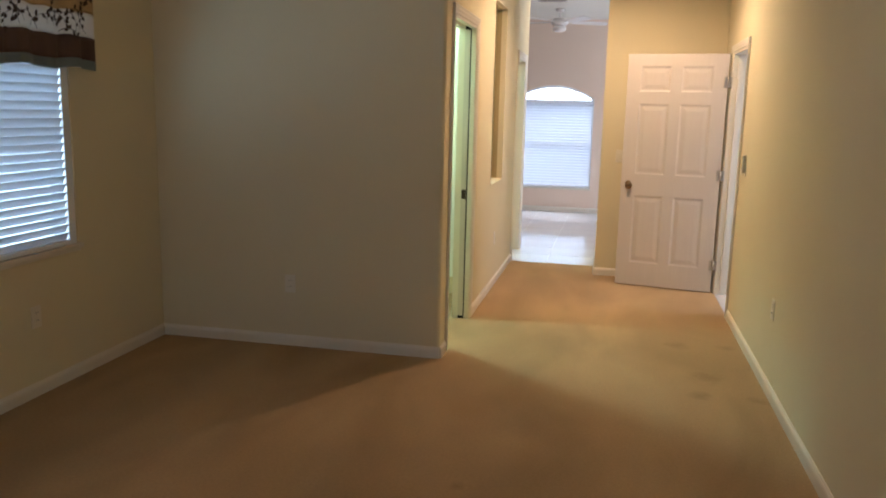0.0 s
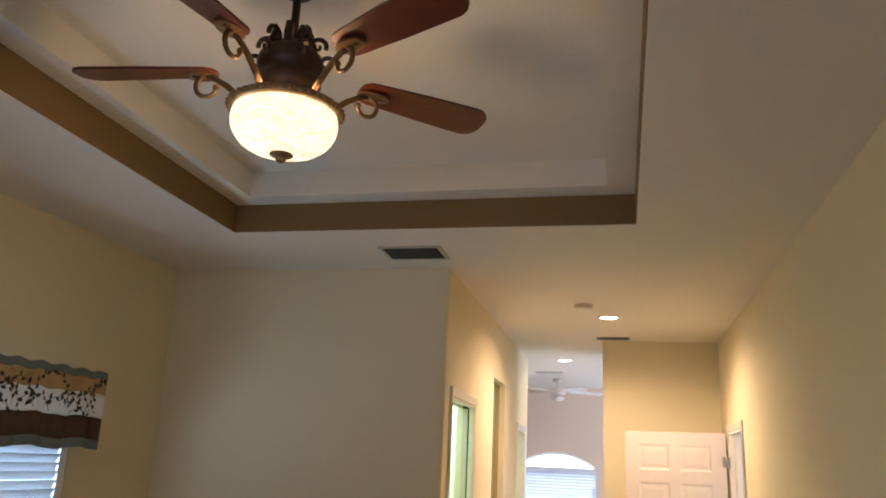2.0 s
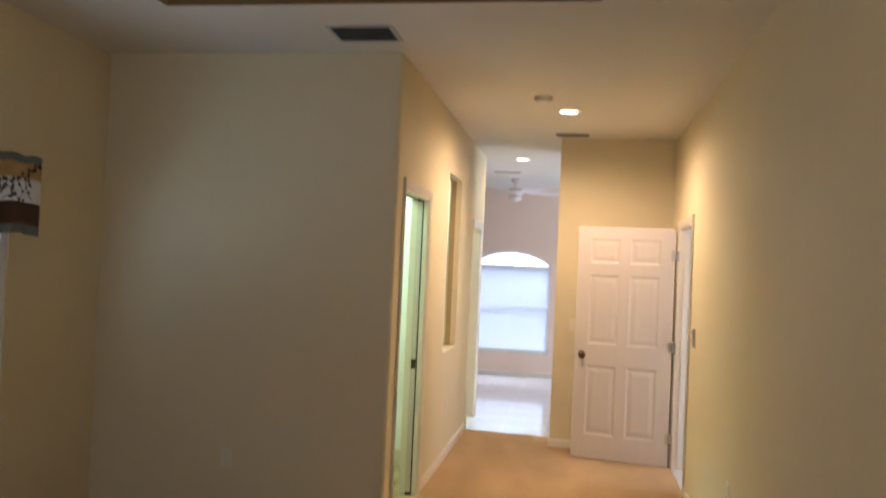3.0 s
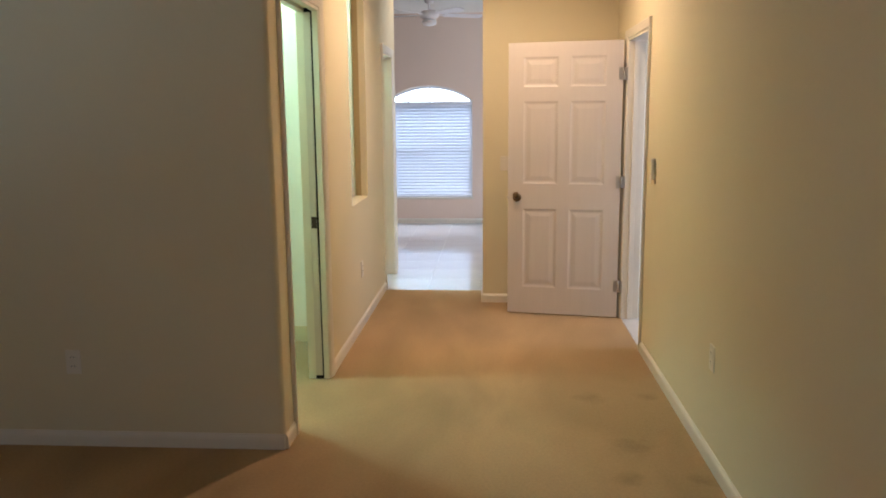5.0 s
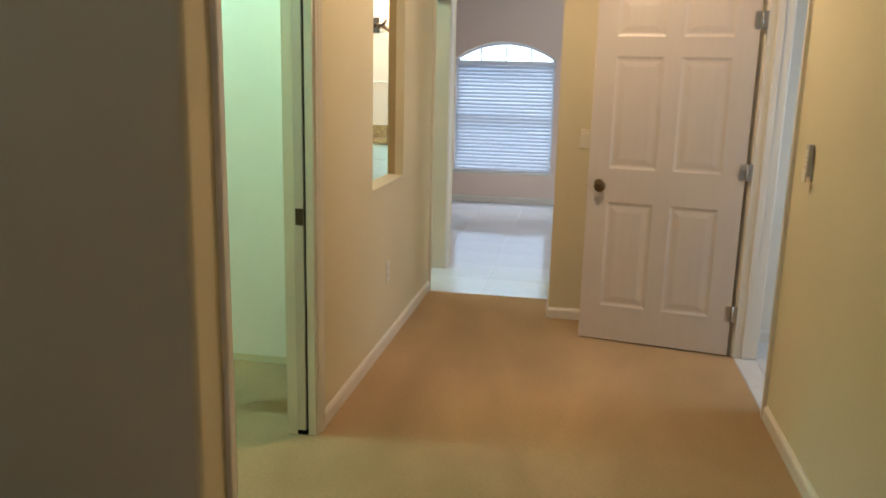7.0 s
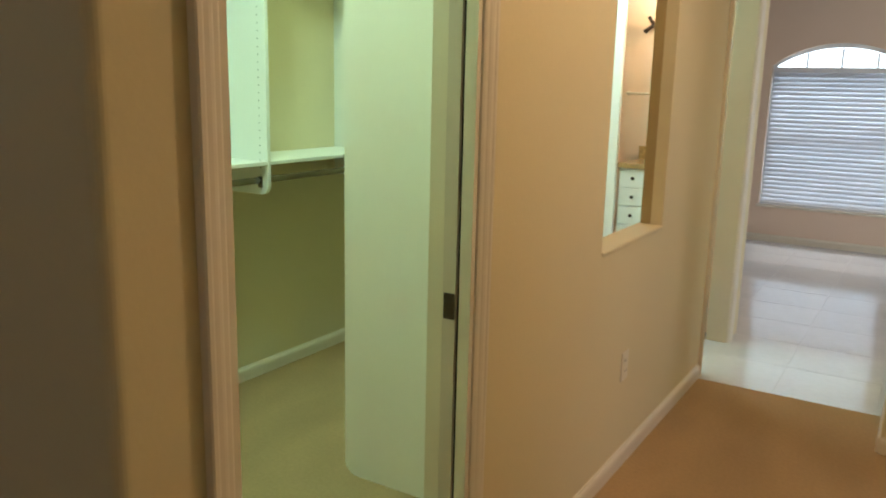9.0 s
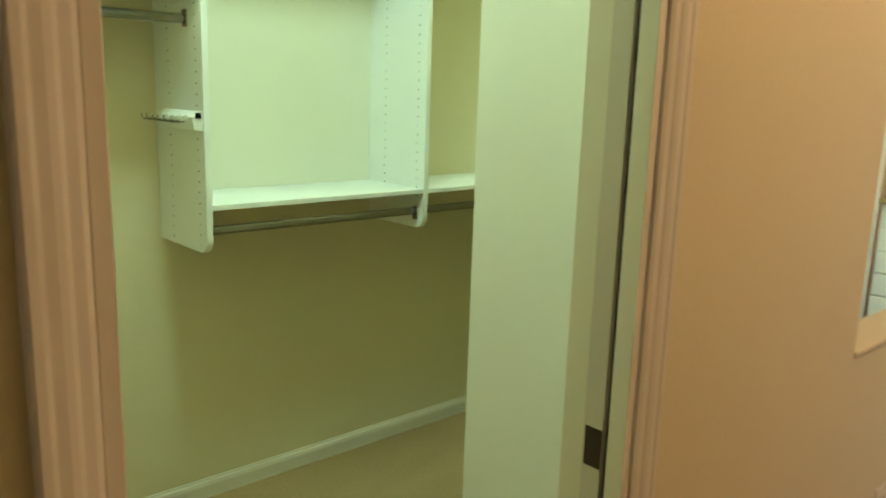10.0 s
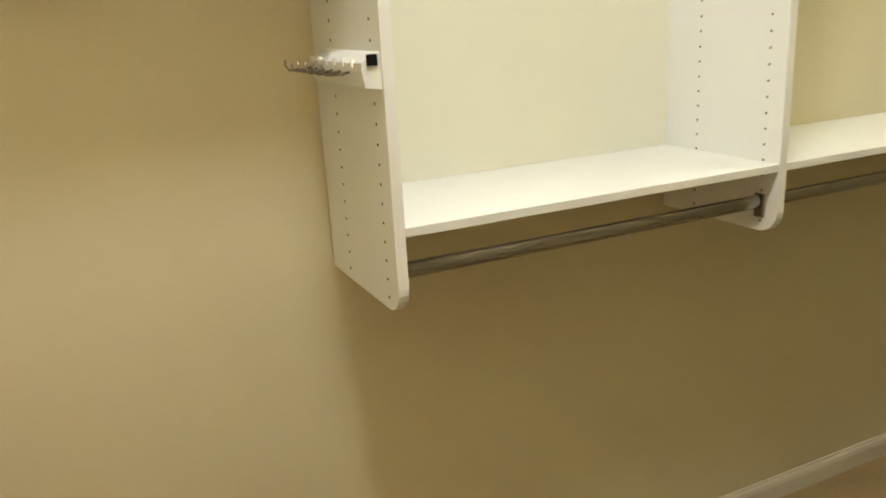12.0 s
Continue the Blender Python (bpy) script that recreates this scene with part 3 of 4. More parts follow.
def side_door():
    w, h, t = 0.831, 2.035, 0.035
    ang = math.degrees(math.atan2(8.05 - 7.897, 0.397 - 1.214))
    d = thing("panel_door", "white six-panel door standing open across the hall end", "door", at=(1.214, 7.897, 0.009), rz=ang)
    cols = ((0.118, 0.372), (0.462, 0.718))
    rows = ((0.205, 0.810), (1.000, 1.610), (1.715, 1.930))
    m = pose(0, -t, 0)
    leaf = six_panel_leaf(w, h, t, [(a, b, c, e) for a, b in cols for c, e in rows])
    leaf.transform(m)
    part("door_leaf", leaf, M_DOOR, d)
    for s in (0.0, -t):
        k = 1 if s == 0 else -1
        knob = nb()
        lathe(knob, [(0.0, 0.056), (0.012, 0.055), (0.022, 0.049), (0.027, 0.040), (0.024, 0.031), (0.014, 0.026), (0.010, 0.016), (0.010, 0.006)], axis="y", n=20)
        if k < 0:
            knob.transform(Matrix.Scale(-1, 4, (0, 1, 0)))
        knob.transform(pose(0.762, s, 0.915))
        kn = part("door_knob", knob, M_BRASS, d, "aged brass door knob")
        rose = lathe(nb(), [(0.033, 0.0), (0.033, 0.004), (0.027, 0.009), (0.012, 0.010)], axis="y", n=20)
        if k < 0:
            rose.transform(Matrix.Scale(-1, 4, (0, 1, 0)))
        rose.transform(pose(0.762, s, 0.895))
        part("rose_plate", rose, M_BRASS, kn)
    part("latch_bolt", one_box(w, w + 0.010, -0.024, -0.011, 0.886, 0.904, bevel=0.002), M_NICKEL, d, "satin nickel latch bolt")
    part("latch_plate", one_box(w - 0.001, w + 0.0015, -0.030, -0.005, 0.865, 0.925), M_NICKEL, d)
    for z in (0.24, 1.02, 1.80):
        hb = nb()
        tube(hb, [(-0.006, 0.007, z - 0.045), (-0.006, 0.007, z + 0.045)], 0.006, 10)
        box(hb, 0.0, 0.030, 0.0, 0.0022, z - 0.045, z + 0.045)
        box(hb, -0.034, -0.007, 0.004, 0.0065, z - 0.045, z + 0.045)
        part("hinge", hb, M_NICKEL, d, "satin nickel butt hinge")
    return d


side_door()

# drywall sill line in the tall hall opening
sill = nb()
box(sill, XL - NT - 0.004, XL + 0.006, NICHE[0] + 0.001, NICHE[1] - 0.001, NICHE[2] - 0.004, NICHE[2] + 0.012, bevel=0.006)
structure("trim_niche_sill", sill, M_WALL, "cream plaster sill of the tall opening", "sill")


# Thin boards make the inner half of the reveal a darker tan.
niche_band = nb()
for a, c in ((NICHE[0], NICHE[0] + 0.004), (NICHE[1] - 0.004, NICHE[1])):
    box(niche_band, XL - NT - 0.002, XL - 0.050, a, c, NICHE[2] + 0.013, NICHE[3])
box(niche_band, XL - NT - 0.002, XL - 0.050, NICHE[0] + 0.004, NICHE[1] - 0.004, NICHE[3] - 0.004, NICHE[3])
structure("trim_niche_band", niche_band, mat("darker_tan", (0.42, 0.32, 0.16), 0.6), "darker tan band on the inner half of the tall opening", "trim")

# wall plates
def outlet(at, rz, style="outlet"):
    o = thing("wall_outlet" if style == "outlet" else "light_switch", "ivory plastic %s plate on the wall" % ("duplex outlet" if style == "outlet" else "rocker switch"), "outlet" if style == "outlet" else "switch", "wall plates", at=at, rz=rz)
    part("cover_plate", one_box(-0.036, 0.036, -0.006, 0, -0.058, 0.058, bevel=0.003), M_PLATE, o)
    if style == "outlet":
        for z in (-0.021, 0.021):
            r = part("receptacle", one_box(-0.017, 0.017, -0.008, -0.006, z - 0.014, z + 0.014, bevel=0.0008), M_PLATE, o)
            # Black bars paint the shade in the socket slots.
            s = nb()
            for x in (-0.007, 0.007):
                box(s, x - 0.0012, x + 0.0012, -0.0084, -0.008, z - 0.002, z + 0.007)
            part("slots", s, M_HOLE, r)
    else:
        part("rocker", one_box(-0.016, 0.016, -0.010, -0.006, -0.033, 0.033, bevel=0.0015), M_PLATE, o)
    return o


outlet((-1.658, YG, 0.41), 0)
outlet((XW, 4.27, 0.42), 90)
outlet((XR, 5.42, 0.474), -90)
outlet((XL, 7.655, 0.422), 90)
outlet((0.375, YE, 1.14), 0, "switch")

kp = thing("thermostat_remote", "grey remote control in a clear wall holder", "remote control", at=(XR, 6.80, 1.20), rz=-90)
part("holder", one_box(-0.022, 0.022, -0.006, 0, -0.085, -0.01, bevel=0.002), M_PLATE, kp, "clear plastic wall holder")
body_r = part("handset", one_box(-0.021, 0.021, -0.026, -0.006, -0.062, 0.062, bevel=0.005), M_GREY, kp)
for i in range(4):
    part("button", one_box(-0.010, 0.010, -0.0275, -0.026, 0.030 - i * 0.017, 0.040 - i * 0.017, bevel=0.0006), M_PLATE, body_r)
part("holder_lip", one_box(-0.024, 0.024, -0.030, -0.0262, -0.085, -0.035, bevel=0.001), M_PLATE, kp)


# ceiling fittings
def downlight(at):
    o = thing("recessed_downlight", "white round recessed ceiling downlight, lit", "ceiling light", "hall downlights", at=(at[0], at[1], ZC))
    part("trim_ring", lathe(nb(), [(0.070, -0.001), (0.095, -0.001), (0.095, -0.006), (0.086, -0.010), (0.070, -0.006)], n=36, caps=False), M_TRIM, o)
    part("lens", lathe(nb(), [(0.0005, -0.007), (0.060, -0.006), (0.0695, -0.003), (0.0695, -0.001), (0.0005, -0.001)], n=36), M_LAMP, o, "glowing frosted lens")
    return o


downlight((0.28, 7.13))
downlight((-0.26, 9.85))
sm = thing("smoke_detector", "white round smoke detector on the ceiling", "smoke detector", at=(0.104, 6.63, ZC))
part("base", lathe(nb(), [(0.0005, 0), (0.068, 0), (0.068, -0.010), (0.0005, -0.010)], n=32), M_PLATE, sm)
part("cover", lathe(nb(), [(0.062, -0.010), (0.064, -0.024), (0.055, -0.036), (0.030, -0.040), (0.0005, -0.040)], n=32), M_PLATE, sm)
part("grille", lathe(nb(), [(0.0632, -0.014), (0.0655, -0.016), (0.0655, -0.021), (0.0632, -0.023)], n=32, caps=False), M_GREY, sm)


def vent(x0, x1, y0, y1, z=ZC, material=None, label="grey louvred ceiling vent", rim=None):
    material = material or M_VENT
    w, d = x1 - x0, y1 - y0
    o = thing("ceiling_vent", label, "vent", "ceiling vents", at=((x0 + x1) / 2, (y0 + y1) / 2, z))
    f = slab("z", -0.008, 0.0, -w / 2, w / 2, -d / 2, d / 2, [(-w / 2 + 0.022, w / 2 - 0.022, -d / 2 + 0.022, d / 2 - 0.022)])
    part("vent_frame", f, rim or material, o)
    # Black sheet paints the duct's shade behind the louvres.
    part("backing", one_box(-w / 2 + 0.022, w / 2 - 0.022, -d / 2 + 0.022, d / 2 - 0.022, -0.0025, -0.001), M_HOLE, o)
    n = max(4, int((d - 0.05) / 0.022))
    for i in range(n):
        y = -d / 2 + 0.026 + (d - 0.052) * (i + 0.5) / n
        s = one_box(-w / 2 + 0.022, w / 2 - 0.022, -0.009, 0.009, -0.0008, 0.0008)
        s.transform(pose(0, y, -0.007, 35))
        part("slat", s, material, o)
    return o


vent(-0.985, -0.618, 4.915, 5.20, label="grey louvred ceiling vent in a pale frame", rim=M_GREY)
vent(0.15, 0.45, 8.14, 8.26)


# ceiling fan with a glass bowl light
M_ARM = mat("rubbed_bronze", (0.22, 0.135, 0.065), 0.36, 0.75, vary=0.3, scale=25, bump=0.2, bump_scale=90)


def blade_mesh(length, w0, w1, thick):
    n, out = 10, []
    top = [(0.045 - 0.045 * math.cos(math.pi / 2 * i / 5), w0 / 2 * math.sin(math.pi / 2 * i / 5) ** 0.7 if i else 0.004) for i in range(6)] + [(length * 0.5, (w0 + w1) / 4 + 0.003), (length - 0.06, w1 / 2)]
    tip = [(length - 0.06 + 0.06 * math.sin(math.pi / 2 * i / 6), w1 / 2 * math.cos(math.pi / 2 * i / 6) ** 0.7) for i in range(1, 7)]
    up = top + tip
    out = up + [(x, -y) for x, y in reversed(up) if y > 1e-4]
    bm = prism(nb(), out, -thick / 2, thick / 2, axis="z")
    return bm


def scroll(bm, m, r0, turns, thick, n=26):
    pts = []
    for i in range(n + 1):
        a = turns * 2 * math.pi * i / n
        r = r0 * (1 - 0.72 * i / n)
        pts.append(m @ Vector((r * math.cos(a), 0, r * math.sin(a))))
    tube(bm, pts, [thick * (1 - 0.4 * i / n) for i in range(n + 1)], 7)


def bronze_fan():
    f = thing("ceiling_fan", "dark bronze ceiling fan with mahogany blades and a lit alabaster bowl", "ceiling fan", at=(FAN[0], FAN[1], -0.012))
    part("canopy", lathe(nb(), [(0.0005, Z2 + 0.012), (0.068, Z2 + 0.012), (0.066, Z2 - 0.02), (0.045, Z2 - 0.045), (0.020, Z2 - 0.055), (0.0005, Z2 - 0.055)], n=28), M_BRONZE, f)
    part("downrod", tube(nb(), [(0, 0, Z2 - 0.05), (0, 0, 2.970)], 0.013, 12), M_BRONZE, f)
    hous = lathe(nb(), [(0.0005, 2.985), (0.022, 2.982), (0.034, 2.972), (0.046, 2.962), (0.060, 2.950), (0.082, 2.938), (0.098, 2.920), (0.104, 2.898), (0.100, 2.876), (0.090, 2.862), (0.096, 2.848), (0.100, 2.830), (0.090, 2.808), (0.082, 2.795), (0.086, 2.784), (0.0005, 2.784)], n=40)
    part("motor_housing", hous, M_BRONZE, f)
    for k in range(6):
        s = nb()
        for tilt, r, z, off in ((18, 0.030, 2.965, 0.078), (-10, 0.024, 2.905, 0.112)):
            scroll(s, pose(0, 0, 0, 0, 0, k * 60 + 12) @ pose(off, 0, z, 0, tilt, 0), r, 1.1, 0.008)
        prism_leaf = [(0.050, 2.930), (0.074, 2.935), (0.077, 2.970), (0.060, 3.020), (0.050, 2.998), (0.044, 2.960)]
        lf = prism(nb(), prism_leaf, -0.012, 0.012)
        merge(s, lf, pose(0, 0, 0, 0, 0, k * 60 + 42))
        part("scroll_ornament", s, M_BRONZE, f, "cast bronze scrollwork")
    for k in range(3):
        br = tube(nb(), [(0.070, 0, 2.788), (0.115, 0, 2.772), (0.150, 0, 2.752)], 0.006, 8)
        br.transform(pose(0, 0, 0, 0, 0, 6 + 120 * k))
        part("bowl_bracket", br, M_BRONZE, f)
    rim = lathe(nb(), [(0.140, 2.755), (0.166, 2.755), (0.174, 2.747), (0.174, 2.737), (0.166, 2.731), (0.140, 2.731)], n=48, caps=False)
    part("bowl_rim", rim, M_ANTIQ, f, "antique gold bowl rim")
    beads = nb()
    for k in range(40):
        a = 2 * math.pi * k / 40
        b = nb()
        bmesh.ops.create_icosphere(b, subdivisions=1, radius=0.0085)
        merge(beads, b, pose(0.174 * math.cos(a), 0.174 * math.sin(a), 2.742))
    part("rim_beading", beads, M_ANTIQ, f)
    prof = [(0.150, 2.733)] + [(0.163 * math.cos(a) ** 0.75, 2.700 - 0.100 * math.sin(a)) for a in [radians(d) for d in range(-16, 86, 8)]] + [(0.018, 2.597), (0.0005, 2.597)]
    bowl = lathe(nb(), prof, n=48)
    ob = part("glass_bowl", bowl, M_BOWL, f, "glowing cream alabaster glass bowl")
    ob.visible_shadow = False
    part("finial", lathe(nb(), [(0.0005, 2.602), (0.034, 2.602), (0.036, 2.596), (0.024, 2.590), (0.012, 2.585), (0.016, 2.581), (0.012, 2.575), (0.004, 2.571), (0.0005, 2.569)], n=24), M_ANTIQ, f, "turned antique gold finial")
    for k in range(5):
        R = pose(0, 0, 0, 0, 0, 42 + 72 * k)
        arm = nb()
        tube(arm, [R @ Vector(p) for p in ((0.135, 0, 2.775), (0.165, 0, 2.800), (0.195, 0, 2.826), (0.230, 0, 2.848), (0.265, 0, 2.862))], [0.009, 0.010, 0.010, 0.009, 0.008], 9)
        hook = []
        for i in range(19):
            a, rr = radians(75 - 14 * i), 0.042 * (1 - 0.018 * i)
            hook.append(R @ Vector((0.262 + rr * math.cos(a), 0, 2.826 + rr * math.sin(a))))
        tube(arm, hook, [0.0085 * (1 - 0.014 * i) for i in range(19)], 8)
        for i in (0, 18):
            ball = nb()
            bmesh.ops.create_icosphere(ball, subdivisions=2, radius=0.0105 if i else 0.009)
            merge(arm, ball, Matrix.Translation(hook[i]))
        plate = prism(nb(), [(0.285 + 0.055 * math.cos(2 * math.pi * i / 18), 0.034 * math.sin(2 * math.pi * i / 18)) for i in range(18)], 2.862, 2.868, axis="z")
        merge(arm, plate, R)
        for px in (0.262, 0.310):
            merge(arm, lathe(nb(), [(0.007, 0.0), (0.006, -0.004), (0.0005, -0.005)], at=(px, 0, 2.862), n=10), R)
        part("blade_arm", arm, M_ARM, f, "scrolled bronze blade arm")
        bl = blade_mesh(0.47, 0.105, 0.145, 0.009)
        bl.transform(R @ pose(0.235, 0, 2.877, -13, 0, 0))
        part("fan_blade", bl, M_BLADE, f, "reddish mahogany fan blade")
    return f


bronze_fan()

# living room fan, white
def white_fan(at, zc):
    f = thing("ceiling_fan", "white ceiling fan hanging in the living room", "ceiling fan", at=(at[0], at[1], 0))
    part("canopy", lathe(nb(), [(0.0005, zc), (0.065, zc), (0.05, zc - 0.04), (0.0005, zc - 0.045)], n=24), M_FANWHITE, f)
    part("downrod", tube(nb(), [(0, 0, zc - 0.04), (0, 0, zc - 0.13)], 0.012, 10), M_FANWHITE, f)
    part("motor_housing", lathe(nb(), [(0.0005, zc - 0.12), (0.09, zc - 0.125), (0.12, zc - 0.16), (0.11, zc - 0.20), (0.06, zc - 0.22), (0.0005, zc - 0.22)], n=28), M_FANWHITE, f)
    part("light_globe", lathe(nb(), [(0.05, zc - 0.22), (0.09, zc - 0.245), (0.085, zc - 0.28), (0.04, zc - 0.30), (0.0005, zc - 0.302)], n=24), M_FANWHITE, f, "white glass globe, unlit")
    for k in range(5):
        R = pose(0, 0, 0, 0, 0, 20 + 72 * k)
        bl = blade_mesh(0.50, 0.10, 0.13, 0.008)
        bl.transform(R @ pose(0.17, 0, zc - 0.17, -12, 0, 0))
        part("fan_blade", bl, M_FANWHITE, f)
        arm = one_box(0.09, 0.20, -0.015, 0.015, zc - 0.178, zc - 0.170)
        arm.transform(R)
        part("blade_arm", arm, M_FANWHITE, f)


white_fan((-0.50, 11.9), ZL)
vent(-0.72, -0.36, 11.0, 11.12, ZL, M_GREY, "pale louvred living room ceiling vent")


# windows and blinds
def blind(name_label, axis, plane, a0, a1, z0, z1, pitch, width, tilt, cords=3, headrail=True):
    """A horizontal blind across a0..a1. axis x: hangs in the plane x = plane; the room lies towards -axis normal."""
    o = thing("window_blind", name_label, "blind", "window blinds")
    def P(u, d, z):
        return (plane + d, u, z) if axis == "x" else (u, plane + d, z)
    def bx(u0, u1, d0, d1, zz0, zz1, bevel=0.0):
        (xa, ya2, _), (xb, yb2, _) = P(u0, d0, 0), P(u1, d1, 0)
        return one_box(min(xa, xb), max(xa, xb), min(ya2, yb2), max(ya2, yb2), zz0, zz1, bevel=bevel)
    if headrail:
        part("headrail", bx(a0, a1, -0.028, 0.028, z1 - 0.045, z1, 0.003), M_VINYL, o)
    part("bottom_rail", bx(a0, a1, -0.024, 0.024, z0, z0 + 0.022, 0.003), M_VINYL, o)
    n = round((z1 - 0.045 - z0 - 0.022) / pitch)
    pitch = (z1 - 0.045 - z0 - 0.022) / n
    base = nb()
    w = width / 2
    prof = [(-w, -0.0015), (-w * 0.5, 0.0012), (0, 0.0022), (w * 0.5, 0.0012), (w, -0.0015)]
    prof = prof + [(u, v - 0.0022) for u, v in reversed(prof)]
    c, s = math.cos(radians(tilt)), math.sin(radians(tilt))
    ends = []
    for u in (a0 + 0.004, a1 - 0.004):
        ends.append([base.verts.new(P(u, p * c - q * s, p * s + q * c)) for p, q in prof])
    base.faces.new(ends[0])
    base.faces.new(ends[1])
    for i in range(len(prof)):
        j = (i + 1) % len(prof)
        base.faces.new((ends[0][i], ends[0][j], ends[1][j], ends[1][i]))
    first = part("slat", base, M_SLAT, o)
    z = z0 + 0.022 + pitch * 0.5
    first.location.z = z
    for k in range(1, n):
        sl = new("slat", first.data)
        sl.parent = o
        sl.location.z = z + k * pitch + random.uniform(-0.001, 0.001)
    for k in range(cords):
        u = a0 + (a1 - a0) * (0.12 + 0.76 * k / max(1, cords - 1))
        part("ladder_cord", bx(u - 0.001, u + 0.001, -0.027, -0.025, z0 + 0.02, z1 - 0.04), M_VINYL, o)
    return o


win = tagged(new("window_1"), "white vinyl window with a plaster reveal and sill", "window", kind="structure")
y0, y1, z0, z1 = BED_WIN
fr = slab("x", XW - TH, XW - TH + 0.045, y0, y1, z0, z1, [(y0 + 0.045, y1 - 0.045, z0 + 0.045, (z0 + z1) / 2 - 0.02), (y0 + 0.045, y1 - 0.045, (z0 + z1) / 2 + 0.02, z1 - 0.045)])
part("window_frame", fr, M_VINYL, win)
g = part("pane", one_box(XW - TH + 0.018, XW - TH + 0.024, y0 + 0.04, y1 - 0.04, z0 + 0.04, z1 - 0.04), M_GLASS, win)
g.visible_shadow = False
part("window_sill", one_box(XW - TH + 0.045, XW + 0.025, y0 - 0.02, y1 + 0.02, z0 - 0.022, z0 + 0.002, bevel=0.005), M_TRIM, win)
part("apron", one_box(XW, XW + 0.012, y0 - 0.01, y1 + 0.01, z0 - 0.040, z0 - 0.022, bevel=0.003), M_TRIM, win)
blind("white two-inch window blind, slats nearly closed", "x", XW - 0.012, y0 + 0.02, y1 - 0.062, z0 + 0.006, z1 - 0.002, 0.0435, 0.050, 63)
part("side_jamb", one_box(XW - 0.045, XW - 0.006, y1 - 0.058, y1 - 0.001, z0 + 0.003, z1, bevel=0.003), M_VINYL, win)

win2 = tagged(new("window_2"), "arched white living room window", "window", kind="structure")
def arch_frame(inset):
    o = arch_outline(FX0, FX1, FZ0, FZS, FZT)
    i = arch_outline(FX0 + inset, FX1 - inset, FZ0 + inset, FZS, FZT - inset)
    bm = nb()
    rows = []
    for y in (YF + 0.055, YF + 0.10):
        rows.append(([bm.verts.new((u, y, w)) for u, w in o], [bm.verts.new((u, y, w)) for u, w in i]))
    n = len(o)
    for k in range(n):
        j = (k + 1) % n
        (a, b), (c, d) = rows
        bm.faces.new((a[k], a[j], b[j], b[k]))
        bm.faces.new((c[k], c[j], d[j], d[k]))
        bm.faces.new((b[k], b[j], d[j], d[k]))
        bm.faces.new((a[k], a[j], c[j], c[k]))
    return bm


part("window_frame", arch_frame(0.04), M_VINYL, win2)
part("transom", one_box(FX0 + 0.04, FX1 - 0.04, YF + 0.052, YF + 0.10, FZS - 0.075, FZS - 0.015, bevel=0.004), M_VINYL, win2)
for k in (1, 2, 3):
    x = FX0 + (FX1 - FX0) * k / 4
    part("muntin", one_box(x - 0.011, x + 0.011, YF + 0.062, YF + 0.090, FZS - 0.02, FZT - 0.045 - 0.045 * (k != 2)), M_VINYL, win2)
part("meeting_rail", one_box(FX0 + 0.04, FX1 - 0.04, YF + 0.060, YF + 0.095, 1.02, 1.06, bevel=0.003), M_VINYL, win2)
g = part("pane", prism(nb(), arch_outline(FX0 + 0.035, FX1 - 0.035, FZ0 + 0.035, FZS, FZT - 0.035), YF + 0.074, YF + 0.079), M_GLASS, win2)
g.visible_shadow = False
part("window_sill", one_box(FX0 - 0.02, FX1 + 0.02, YF - 0.02, YF + 0.055, FZ0 - 0.022, FZ0 + 0.002, bevel=0.004), M_TRIM, win2)
blind("white horizontal blind, closed below the arched transom", "y", YF + 0.024, FX0 + 0.012, FX1 - 0.012, FZ0 + 0.006, FZS - 0.02, 0.0435, 0.050, 60)

# Unseen south window, added around the fill lamp.
ws = tagged(new("window_added_south"), "plain white window, unseen, added for daylight", "window", kind="structure")
part("window_frame", slab("y", YS - TH, YS - TH + 0.05, -1.4, 0.0, 0.9, 2.0, [(-1.36, -0.04, 0.94, 1.96)]), M_VINYL, ws)
g = part("pane", one_box(-1.37, -0.03, YS - TH + 0.02, YS - TH + 0.026, 0.93, 1.97), M_GLASS, ws)
g.visible_shadow = False
# Two unseen windows, added to bring daylight into the living and side rooms.
for nm, (xa, ya2, yb2, za, zb) in (("window_added_living", (3.78, 10.1, 12.5, 0.4, 2.2)), ("window_added_utility", (2.98, 6.8, 7.6, 1.0, 2.0))):
    w3 = tagged(new(nm), "plain white window, unseen, added for daylight", "window", kind="structure")
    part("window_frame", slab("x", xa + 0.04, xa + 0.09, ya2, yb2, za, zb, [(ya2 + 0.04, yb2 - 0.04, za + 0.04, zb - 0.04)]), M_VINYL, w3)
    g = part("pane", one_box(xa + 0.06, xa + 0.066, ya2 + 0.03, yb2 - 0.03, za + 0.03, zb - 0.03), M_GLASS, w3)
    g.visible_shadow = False


